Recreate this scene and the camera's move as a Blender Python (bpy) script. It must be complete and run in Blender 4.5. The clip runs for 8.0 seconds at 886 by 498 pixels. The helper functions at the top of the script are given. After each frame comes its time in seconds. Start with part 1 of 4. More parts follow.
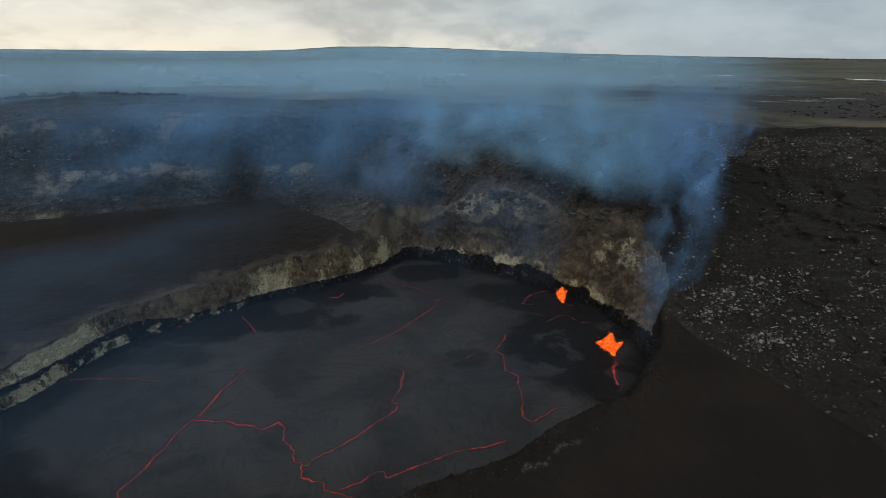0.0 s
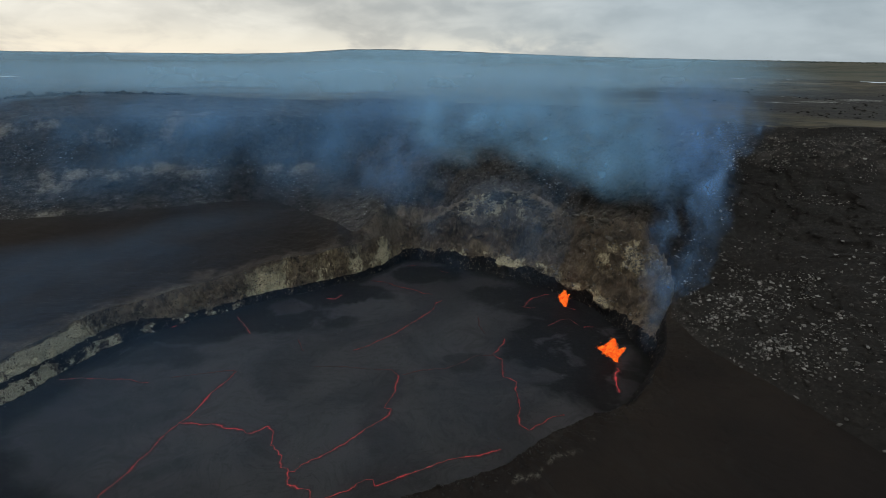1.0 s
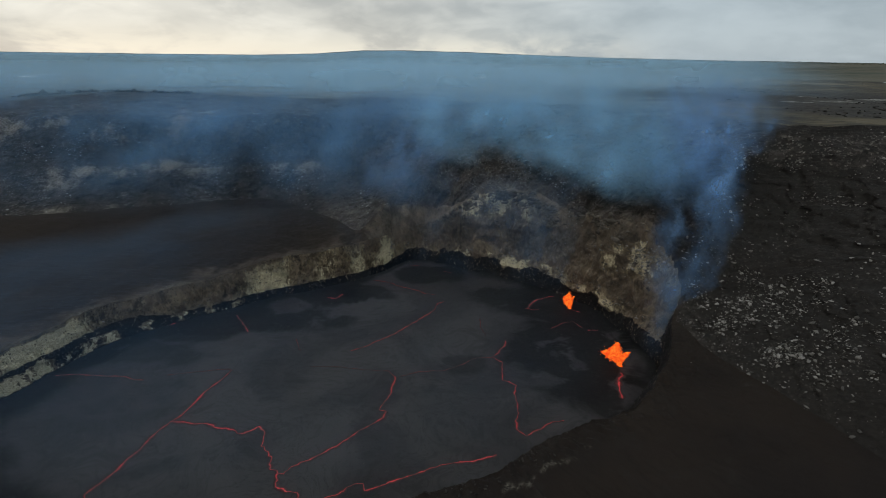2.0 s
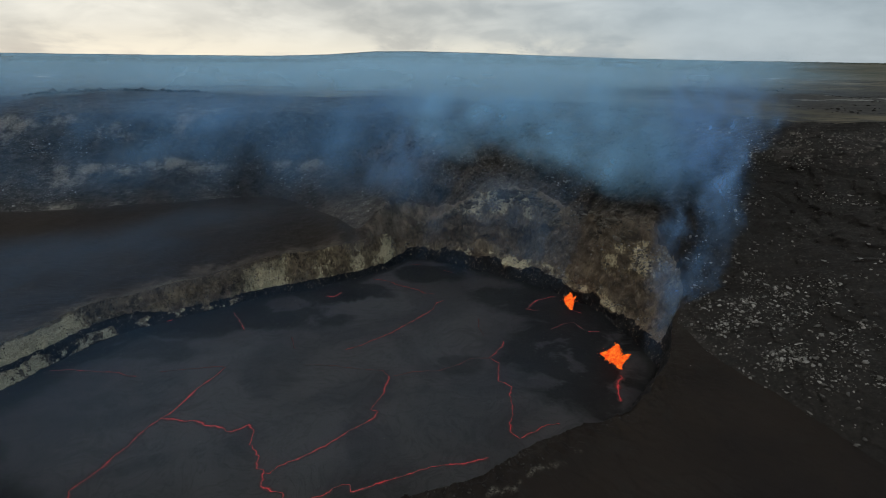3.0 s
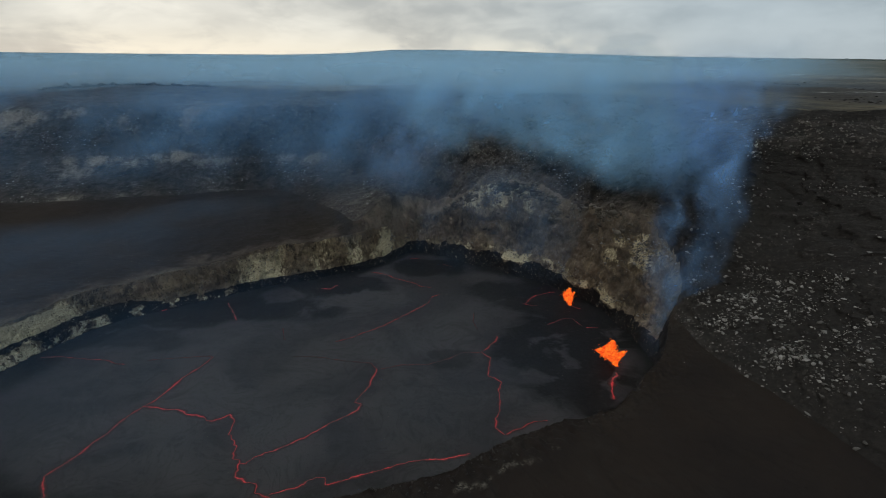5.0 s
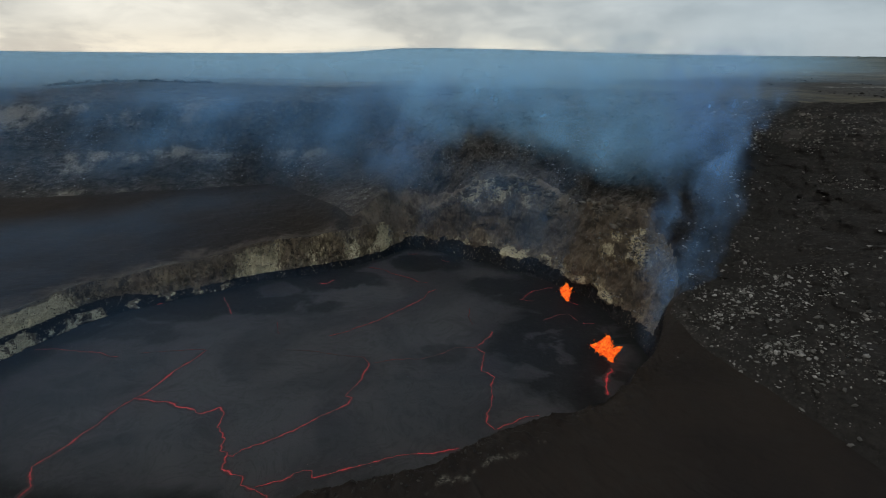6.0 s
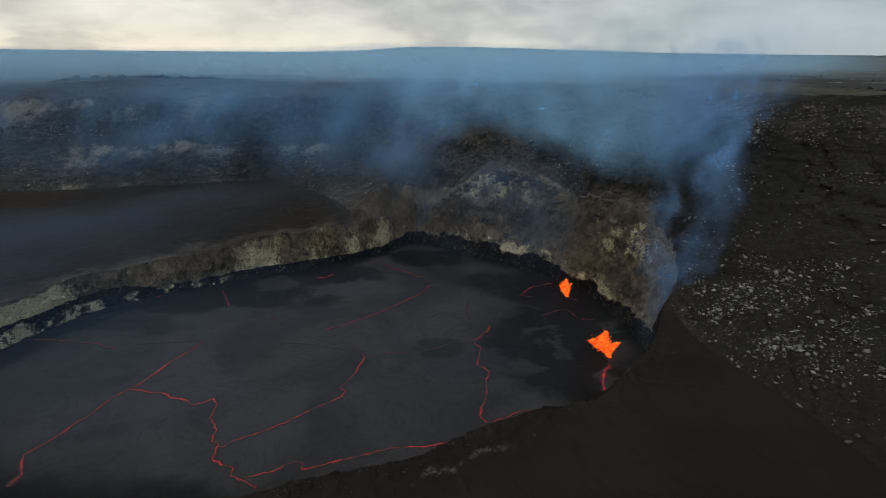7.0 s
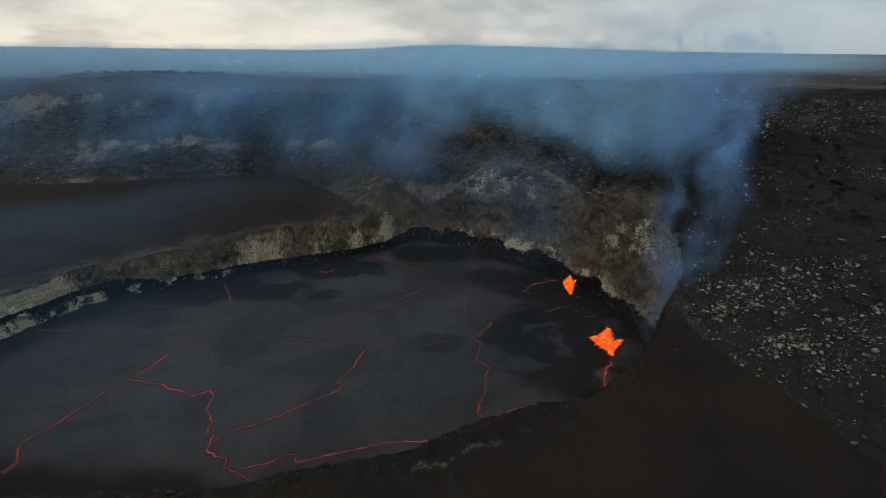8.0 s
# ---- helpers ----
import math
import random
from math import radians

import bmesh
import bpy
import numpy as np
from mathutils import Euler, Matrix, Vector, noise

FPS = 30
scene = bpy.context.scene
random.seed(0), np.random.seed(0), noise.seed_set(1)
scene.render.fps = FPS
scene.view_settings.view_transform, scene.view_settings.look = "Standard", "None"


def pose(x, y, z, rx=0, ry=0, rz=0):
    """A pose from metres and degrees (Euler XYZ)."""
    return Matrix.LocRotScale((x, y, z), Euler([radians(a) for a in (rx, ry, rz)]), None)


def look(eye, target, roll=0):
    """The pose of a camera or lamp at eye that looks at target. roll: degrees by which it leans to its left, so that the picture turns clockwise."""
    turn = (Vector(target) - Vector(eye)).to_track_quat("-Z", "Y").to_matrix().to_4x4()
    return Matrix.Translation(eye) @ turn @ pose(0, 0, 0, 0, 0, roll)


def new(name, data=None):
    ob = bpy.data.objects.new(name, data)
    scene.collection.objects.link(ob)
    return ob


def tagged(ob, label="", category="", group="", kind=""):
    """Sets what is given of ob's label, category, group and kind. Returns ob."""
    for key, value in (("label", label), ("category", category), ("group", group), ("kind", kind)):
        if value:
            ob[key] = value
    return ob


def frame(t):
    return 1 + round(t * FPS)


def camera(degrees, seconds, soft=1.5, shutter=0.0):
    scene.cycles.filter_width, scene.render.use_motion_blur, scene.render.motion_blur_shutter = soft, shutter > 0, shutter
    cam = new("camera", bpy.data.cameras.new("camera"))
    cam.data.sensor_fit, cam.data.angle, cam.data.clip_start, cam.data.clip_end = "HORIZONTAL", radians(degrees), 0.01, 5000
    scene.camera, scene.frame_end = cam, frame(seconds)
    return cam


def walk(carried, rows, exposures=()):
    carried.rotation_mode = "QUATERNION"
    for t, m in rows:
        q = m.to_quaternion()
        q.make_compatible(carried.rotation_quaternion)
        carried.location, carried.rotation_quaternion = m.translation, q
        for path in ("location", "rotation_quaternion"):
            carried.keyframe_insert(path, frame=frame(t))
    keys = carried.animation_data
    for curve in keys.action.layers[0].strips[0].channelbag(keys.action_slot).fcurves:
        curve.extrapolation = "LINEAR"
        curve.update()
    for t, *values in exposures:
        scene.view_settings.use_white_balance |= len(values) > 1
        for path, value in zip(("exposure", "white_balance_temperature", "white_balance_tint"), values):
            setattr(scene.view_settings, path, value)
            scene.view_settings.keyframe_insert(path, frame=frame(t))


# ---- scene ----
cam = camera(82.7, 8.0, soft=0.7)
METRES, EYE, TILT, LEAN, TURN = 65.0, 163.0, -21.0, -0.6, 0.0
ROWS = [
    (0.0, 0.0, 0.0, 0.0, 0.0, 0.0, -0.0),
    (0.5, 0.05, 0.0598, -0.0097, 0.48, 0.23, -0.23),
    (1.0, 0.1003, 0.1129, -0.0151, 1.05, 0.32, -0.5),
    (1.5, 0.1508, 0.1619, -0.0209, 1.77, 0.38, -0.8),
    (3.0, 0.3317, 0.2856, -0.0507, 3.81, 0.54, -1.5),
    (3.5, 0.3858, 0.318, -0.0627, 4.37, 0.53, -1.67),
    (4.0, 0.4386, 0.3487, -0.0773, 4.94, 0.52, -1.86),
    (4.5, 0.4901, 0.3754, -0.0928, 5.43, 0.47, -2.0),
    (6.0, 0.6437, 0.4472, -0.1457, 6.63, 0.25, -2.3),
    (6.5, 0.6844, 0.467, -0.1701, 7.02, 0.23, -2.49),
    (7.0, 0.7252, 0.4893, -0.1883, 7.47, 0.13, -2.67),
    (7.5, 0.7605, 0.5143, -0.2051, 7.9, 0.03, -2.87),
    (8.0, 0.7909, 0.5409, -0.22, 8.58, -0.05, -3.23),
]
walk(cam, [(t, pose(0, 0, EYE, TILT, LEAN, TURN) @ pose(METRES * x, METRES * y, METRES * z, 90 + pitch, roll, yaw)) for t, x, y, z, yaw, pitch, roll in ROWS])

# the smoke is many thin veils one behind another
scene.cycles.transparent_max_bounces = 64


# ---------------------------------------------------------------- node helpers
def link(nt, value, socket):
    if isinstance(value, bpy.types.NodeSocket):
        nt.links.new(value, socket)
    elif isinstance(value, (tuple, list)) and len(value) == 3 and len(socket.default_value) == 4:
        socket.default_value = (*value, 1.0)
    else:
        socket.default_value = value


def calc(nt, op, a, b=0.0, clamp=False):
    n = nt.nodes.new("ShaderNodeMath")
    n.operation, n.use_clamp = op, clamp
    link(nt, a, n.inputs[0])
    link(nt, b, n.inputs[1])
    return n.outputs[0]


def mix(nt, fac, a, b, blend="MIX"):
    n = nt.nodes.new("ShaderNodeMix")
    n.data_type, n.blend_type = "RGBA", blend
    link(nt, fac, n.inputs[0])
    link(nt, a, n.inputs[6])
    link(nt, b, n.inputs[7])
    return n.outputs[2]


def spread(nt, fac, lo, hi, to_lo=0.0, to_hi=1.0):
    n = nt.nodes.new("ShaderNodeMapRange")
    n.interpolation_type = "SMOOTHSTEP"
    for i, v in enumerate((fac, lo, hi, to_lo, to_hi)):
        link(nt, v, n.inputs[i])
    return n.outputs[0]


def place(nt, scale=(1, 1, 1)):
    g = nt.nodes.new("ShaderNodeTexCoord")
    m = nt.nodes.new("ShaderNodeMapping")
    m.inputs["Scale"].default_value = scale
    nt.links.new(g.outputs["Object"], m.inputs["Vector"])
    return m.outputs[0]


def grain(nt, size, detail=6.0, rough=0.6, warp=0.0, stretch=(1, 1, 1)):
    """Noise whose largest lumps are about size metres across."""
    n = nt.nodes.new("ShaderNodeTexNoise")
    n.inputs["Scale"].default_value = 1.0 / size
    n.inputs["Detail"].default_value = detail
    n.inputs["Roughness"].default_value = rough
    n.inputs["Distortion"].default_value = warp
    nt.links.new(place(nt, stretch), n.inputs["Vector"])
    return n.outputs["Fac"]


def cells(nt, size, stretch=(1, 1, 1)):
    n = nt.nodes.new("ShaderNodeTexVoronoi")
    n.inputs["Scale"].default_value = 1.0 / size
    nt.links.new(place(nt, stretch), n.inputs["Vector"])
    return n.outputs["Distance"]


def blocks_tone(nt, size, stretch=(1, 1, 1)):
    """A random tone for each broken block of rock."""
    n = nt.nodes.new("ShaderNodeTexVoronoi")
    n.inputs["Scale"].default_value = 1.0 / size
    w = nt.nodes.new("ShaderNodeVectorMath")
    w.operation = "ADD"
    nt.links.new(place(nt, stretch), w.inputs[0])
    j = nt.nodes.new("ShaderNodeTexNoise")
    j.inputs["Scale"].default_value = 1.2 / size
    j.inputs["Detail"].default_value = 3.0
    nt.links.new(place(nt, stretch), j.inputs["Vector"])
    k = nt.nodes.new("ShaderNodeVectorMath")
    k.operation = "SCALE"
    k.inputs["Scale"].default_value = size * 0.7
    nt.links.new(j.outputs["Color"], k.inputs[0])
    nt.links.new(k.outputs[0], w.inputs[1])
    nt.links.new(w.outputs[0], n.inputs["Vector"])
    sep = nt.nodes.new("ShaderNodeSeparateColor")
    nt.links.new(n.outputs["Color"], sep.inputs[0])
    return sep.outputs[0]


def field(nt, name):
    n = nt.nodes.new("ShaderNodeAttribute")
    n.attribute_name = name
    return n.outputs["Fac"]


def bump(nt, height, strength, distance):
    n = nt.nodes.new("ShaderNodeBump")
    n.inputs["Strength"].default_value = strength
    n.inputs["Distance"].default_value = distance
    nt.links.new(height, n.inputs["Height"])
    return n.outputs[0]


def material(name):
    m = bpy.data.materials.new(name)
    m.use_nodes = True
    nt = m.node_tree
    nt.nodes.clear()
    out = nt.nodes.new("ShaderNodeOutputMaterial")
    return m, nt, out


def surface(nt, out, colour, rough, normal=None, spec=0.3):
    b = nt.nodes.new("ShaderNodeBsdfPrincipled")
    link(nt, colour, b.inputs["Base Color"])
    link(nt, rough, b.inputs["Roughness"])
    b.inputs["Specular IOR Level"].default_value = spec
    if normal is not None:
        nt.links.new(normal, b.inputs["Normal"])
    nt.links.new(b.outputs[0], out.inputs["Surface"])
    return b


# ---------------------------------------------------------------- overcast sky and a weak, wide sun
world = bpy.data.worlds.new("overcast_sky")
scene.world = world
world.use_nodes = True
wt = world.node_tree
wt.nodes.clear()
w_out = wt.nodes.new("ShaderNodeOutputWorld")
w_bg = wt.nodes.new("ShaderNodeBackground")
sky = wt.nodes.new("ShaderNodeTexSky")
sky.sky_type, sky.sun_disc = "NISHITA", False
sky.sun_elevation, sky.sun_rotation = radians(24), radians(-35)
w_co = wt.nodes.new("ShaderNodeTexCoord")
w_sep = wt.nodes.new("ShaderNodeSeparateXYZ")
wt.links.new(w_co.outputs["Generated"], w_sep.inputs[0])


def cloud(scale, stretch, detail, warp):
    m = wt.nodes.new("ShaderNodeMapping")
    m.inputs["Scale"].default_value = stretch
    wt.links.new(w_co.outputs["Generated"], m.inputs["Vector"])
    n = wt.nodes.new("ShaderNodeTexNoise")
    n.inputs["Scale"].default_value = scale
    n.inputs["Detail"].default_value = detail
    n.inputs["Distortion"].default_value = warp
    wt.links.new(m.outputs[0], n.inputs["Vector"])
    return n.outputs["Fac"]


big = spread(wt, cloud(3.2, (1, 1, 3.2), 5.0, 0.5), 0.37, 0.63)
fine = spread(wt, cloud(10.0, (1, 1, 2.6), 8.0, 0.35), 0.34, 0.66)
lum = calc(wt, "ADD", calc(wt, "MULTIPLY", big, 0.62), calc(wt, "MULTIPLY", fine, 0.38))
# thinner cloud towards the sun, and low over the land there
sunward = spread(wt, w_sep.outputs["X"], 0.42, -0.25)
thick_c = mix(wt, sunward, (0.33, 0.395, 0.44), (0.40, 0.42, 0.42))
thin_c = mix(wt, sunward, (0.475, 0.55, 0.595), (0.76, 0.76, 0.71))
cloud_colour = mix(wt, lum, thick_c, thin_c)
low = spread(wt, w_sep.outputs["Z"], 0.06, 0.0)
gap = calc(wt, "MULTIPLY", calc(wt, "MULTIPLY", low, spread(wt, w_sep.outputs["X"], 0.36, 0.1)), spread(wt, lum, 0.25, 0.65, 0.1, 1.0))
cloud_colour = mix(wt, gap, cloud_colour, (0.82, 0.80, 0.70))
over = calc(wt, "ADD", 1.0, calc(wt, "MULTIPLY", calc(wt, "MAXIMUM", w_sep.outputs["Z"], 0.0), 0.45))
tint = mix(wt, 0.06, cloud_colour, mix(wt, 1.0, sky.outputs[0], (0.1, 0.1, 0.1), "MULTIPLY"))
wt.links.new(tint, w_bg.inputs["Color"])
wt.links.new(over, w_bg.inputs["Strength"])
wt.links.new(w_bg.outputs[0], w_out.inputs["Surface"])

sun = new("sun", bpy.data.lights.new("sun", "SUN"))
sun.data.energy, sun.data.angle, sun.data.color = 0.5, radians(25), (1.0, 0.95, 0.86)
sun.matrix_world = look((-200, -180, 300), (0, 250, 0))


# ---------------------------------------------------------------- noise over arrays of points
def lattice(ix, iy, iz, seed):
    h = ix.astype(np.uint32) * np.uint32(374761393) + iy.astype(np.uint32) * np.uint32(668265263)
    h = h + iz.astype(np.uint32) * np.uint32(2246822519) + np.uint32(seed * 1013904223 % 4294967296)
    h = (h ^ (h >> np.uint32(13))) * np.uint32(1274126177)
    h = (h ^ (h >> np.uint32(16))) * np.uint32(2654435761)
    return (h >> np.uint32(8)).astype(np.float64) / 8388608.0 - 1.0


def lumps(p, seed=0):
    i = np.floor(p).astype(np.int64)
    f = p - i
    u = f * f * f * (f * (f * 6 - 15) + 10)
    x, y, z = i[..., 0], i[..., 1], i[..., 2]
    total = 0.0
    for a in (0, 1):
        for b in (0, 1):
            for c in (0, 1):
                w = (u[..., 0] if a else 1 - u[..., 0]) * (u[..., 1] if b else 1 - u[..., 1]) * (u[..., 2] if c else 1 - u[..., 2])
                total = total + w * lattice(x + a, y + b, z + c, seed)
    return total


def fbm(p, size, octaves=5, seed=0, gain=0.5):
    q, amp, total, norm = np.asarray(p, float) / size, 1.0, 0.0, 0.0
    for k in range(octaves):
        total = total + amp * lumps(q + 17.3 * k, seed + k)
        norm += amp
        amp *= gain
        q = q * 2.03
    return total / norm * 1.6


def ridged(p, size, octaves=5, seed=0):
    q, amp, total, norm = np.asarray(p, float) / size, 1.0, 0.0, 0.0
    for k in range(octaves):
        total = total + amp * (1 - 2 * np.abs(lumps(q + 9.7 * k, seed + k)))
        norm += amp
        amp *= 0.5
        q = q * 2.1
    return total / norm


def smooth(x, lo, hi):
    t = np.clip((x - lo) / (hi - lo), 0, 1)
    return t * t * (3 - 2 * t)


def blocky(p, size, seed=0):
    """A random step for each broken block, with ragged joints between blocks."""
    q = np.asarray(p, float) / size
    q = q + 0.45 * np.stack([lumps(q * 1.7, seed + 1), lumps(q * 1.7 + 5.2, seed + 2), lumps(q * 1.7 + 9.1, seed + 3)], -1)
    i = np.floor(q).astype(np.int64)
    return lattice(i[..., 0], i[..., 1], i[..., 2], seed)


# ---------------------------------------------------------------- mesh helpers
def grid_mesh(name, p, closed=False, fields=None, shade=True):
    """A sheet of quads over the points p[row, column]."""
    r, c = p.shape[:2]
    cols = np.arange(c if closed else c - 1)
    nxt = (cols + 1) % c
    rows = np.arange(r - 1)[:, None] * c
    quads = np.stack([rows + cols, rows + nxt, rows + c + nxt, rows + c + cols], -1).reshape(-1, 4)
    me = bpy.data.meshes.new(name)
    me.vertices.add(r * c)
    me.vertices.foreach_set("co", np.ascontiguousarray(p, np.float32).reshape(-1))
    me.loops.add(quads.size)
    me.loops.foreach_set("vertex_index", quads.astype(np.int32).reshape(-1))
    me.polygons.add(len(quads))
    me.polygons.foreach_set("loop_start", (np.arange(len(quads)) * 4).astype(np.int32))
    if shade:
        me.polygons.foreach_set("use_smooth", np.ones(len(quads), bool))
    for key, value in (fields or {}).items():
        a = me.attributes.new(key, "FLOAT", "POINT")
        a.data.foreach_set("value", np.ascontiguousarray(value, np.float32).reshape(-1))
    me.update(calc_edges=True)
    return me


def soup_mesh(name, verts, tris, fields=None, shade=False):
    me = bpy.data.meshes.new(name)
    tris = np.asarray(tris, np.int32)
    me.vertices.add(len(verts))
    me.vertices.foreach_set("co", np.ascontiguousarray(verts, np.float32).reshape(-1))
    me.loops.add(tris.size)
    me.loops.foreach_set("vertex_index", tris.reshape(-1))
    me.polygons.add(len(tris))
    me.polygons.foreach_set("loop_start", (np.arange(len(tris)) * 3).astype(np.int32))
    if shade:
        me.polygons.foreach_set("use_smooth", np.ones(len(tris), bool))
    for key, value in (fields or {}).items():
        a = me.attributes.new(key, "FLOAT", "POINT")
        a.data.foreach_set("value", np.ascontiguousarray(value, np.float32).reshape(-1))
    me.update(calc_edges=True)
    return me


def thing(name, me, mat, label="", category="", group="", kind="", parent=None):
    ob = new(name, me)
    if mat and not me.materials:
        me.materials.append(mat)
    ob.parent = parent
    return tagged(ob, label, category, group, kind)


def ball(subdiv):
    bm = bmesh.new()
    bmesh.ops.create_icosphere(bm, subdivisions=subdiv, radius=1.0)
    v = np.array([x.co[:] for x in bm.verts])
    f = np.array([[x.index for x in t.verts] for t in bm.faces])
    bm.free()
    return v, f


# ---------------------------------------------------------------- outlines of the crater, one inside another
CX, CY = -45.0, 262.0
LAKE_Z = 1.5
SHORE = [(-208, 195), (-201, 211), (-198, 230), (-188, 254), (-177, 267), (-159, 284), (-138, 302), (-122, 316), (-96, 332), (-76, 345), (-57, 361), (-47, 374),
         (-39, 386), (-30, 396), (-16, 396), (4, 388), (22, 376), (48, 362), (72, 349), (90, 335), (105, 316), (113, 290), (118, 270), (120, 255), (117, 241),
         (103, 220), (76, 192), (50, 171), (19, 150), (-26, 136), (-85, 129), (-143, 133), (-186, 156), (-206, 177)]
SHORE = [(x, y, -3) for x, y in SHORE]
LIP = [(-214, 195, 20), (-206, 208, 22), (-202, 222, 24), (-198, 238, 24), (-195, 246, 24.5), (-186, 262, 24), (-179, 270, 23), (-165, 283, 24.5), (-153, 294, 24.5),
       (-143, 302, 24.5), (-133, 310, 26), (-126, 316, 28), (-108, 328, 29.5), (-89, 340, 28.5), (-75, 349, 29), (-65, 358, 29.5), (-58, 365, 30), (-52, 372, 29),
       (-45, 384, 26), (-37, 399, 27), (-20, 403, 31), (-2, 394, 42), (13, 387, 56), (24, 382, 63), (42, 377, 66), (63, 371, 66.5), (81, 354, 57), (96, 332, 61),
       (107, 310, 66), (119, 292, 67), (125, 281, 57), (130, 266, 52), (126, 252, 44), (119, 238, 37), (113, 222, 34.5), (104.5, 206, 34), (97, 194.5, 34),
       (91, 185.5, 34), (83, 176, 34), (73, 169, 34), (45, 153, 34), (30, 140, 34), (8, 130, 33), (-29, 116, 32), (-87, 108, 28), (-152, 115, 25), (-202, 150, 20), (-221, 176, 19)]
FOOT = [(-425, 385, 28), (-340, 406, 30), (-300, 424, 30.5), (-259, 439, 31), (-215, 457, 31.5), (-174, 465, 32), (-146, 450, 33), (-122, 426, 34), (-87, 390, 36),
        (-66, 368, 36), (-55, 379, 44), (-46, 396, 47), (-37, 411, 46), (-18, 411, 44), (1, 398, 49), (15, 389, 58.5), (25, 384, 65), (43, 379, 68), (65, 373, 68.5),
        (83, 356, 59), (98, 333, 63), (109, 311, 68), (121.5, 293, 69), (128, 282, 59), (133, 267, 54), (129, 252, 46), (122.5, 238, 38.5), (123, 229, 37), (124.5, 218, 36),
        (131, 198, 36), (141, 176, 36), (149, 157, 36), (158, 125, 36), (168, 60, 36), (173, -40, 37), (123, -160, 37), (-47, -230, 33), (-247, -200, 29), (-417, -60, 26),
        (-487, 150, 26), (-477, 320, 27)]
LEDGE = [(-518, 420, 55), (-384, 460, 60), (-298, 482, 60), (-220, 494, 58), (-120, 486, 58), (-73, 455, 58), (-38, 430, 65), (12, 425, 84),
         (57, 412, 91), (106, 380, 94), (127, 325, 93), (144, 286, 83), (154, 246, 64), (172, 232, 67), (187, 205, 68), (197, 165, 68),
         (202, 130, 68), (212, 60, 68), (217, -50, 69), (152, -200, 67), (-58, -280, 65), (-278, -250, 60), (-468, -100, 56), (-548, 140, 55)]
BROW = [(-639, 470, 91), (-499, 500, 95), (-399, 505, 98), (-275, 520, 102), (-149, 525, 103), (-59, 510, 103), (11, 480, 106), (61, 455, 109),
        (116, 405, 112), (141, 350, 113), (160, 296, 111), (193, 288, 111), (241, 275, 111), (281, 240, 112), (306, 180, 112), (321, 60, 113),
        (301, -120, 112), (201, -280, 110), (-59, -370, 105), (-329, -340, 99), (-569, -160, 94), (-669, 130, 92)]
RIM = [(-639, 520, 107), (-559, 560, 109), (-499, 600, 112), (-429, 635, 115), (-333, 640, 114), (-249, 625, 114), (-178, 610, 114), (-99, 590, 116),
       (-29, 565, 117), (59, 515, 119), (138, 450, 122), (178, 398, 123), (184, 350, 123), (184, 318, 124), (206, 302, 125), (251, 300, 126),
       (301, 270, 127), (331, 200, 128), (346, 60, 128), (331, -120, 128), (221, -300, 126), (-59, -400, 120), (-349, -370, 114), (-599, -180, 108),
       (-699, 120, 106), (-699, 400, 105)]
# bearing in degrees, and how high the far land stands
FAR = [(-180, 180), (-120, 180), (-60, 174), (-40, 174), (-30, 176), (-22, 180), (-16, 196), (-11, 226), (-6, 230), (0, 224), (8, 206), (16, 190),
       (26, 180), (40, 172), (60, 172), (120, 176), (180, 180)]

TH = np.radians(np.concatenate([np.linspace(-125, 165, 1660), np.linspace(165, 235, 110)[1:-1]]))


def ring(points):
    """Radius and height of a closed outline at every bearing TH from the middle of the lake."""
    p = np.array(points, float)
    out = []
    n = len(p)
    for i in range(n):
        a, b, c, d = p[i - 1], p[i], p[(i + 1) % n], p[(i + 2) % n]
        t = np.linspace(0, 1, 24, endpoint=False)[:, None]
        out.append(0.5 * (2 * b + (c - a) * t + (2 * a - 5 * b + 4 * c - d) * t ** 2 + (3 * b - a - 3 * c + d) * t ** 3))
    q = np.concatenate(out)
    th = np.arctan2(q[:, 0] - CX, q[:, 1] - CY)
    o = np.argsort(th)
    r = np.hypot(q[:, 0] - CX, q[:, 1] - CY)[o]
    return np.interp(TH, th[o], r, period=2 * np.pi), np.interp(TH, th[o], q[o, 2], period=2 * np.pi)


def polar(r, z):
    return np.stack([CX + r * np.sin(TH), CY + r * np.cos(TH), z], -1)


back_arc = smooth(np.degrees(TH), -12, 8) * smooth(np.degrees(TH), 106, 84)


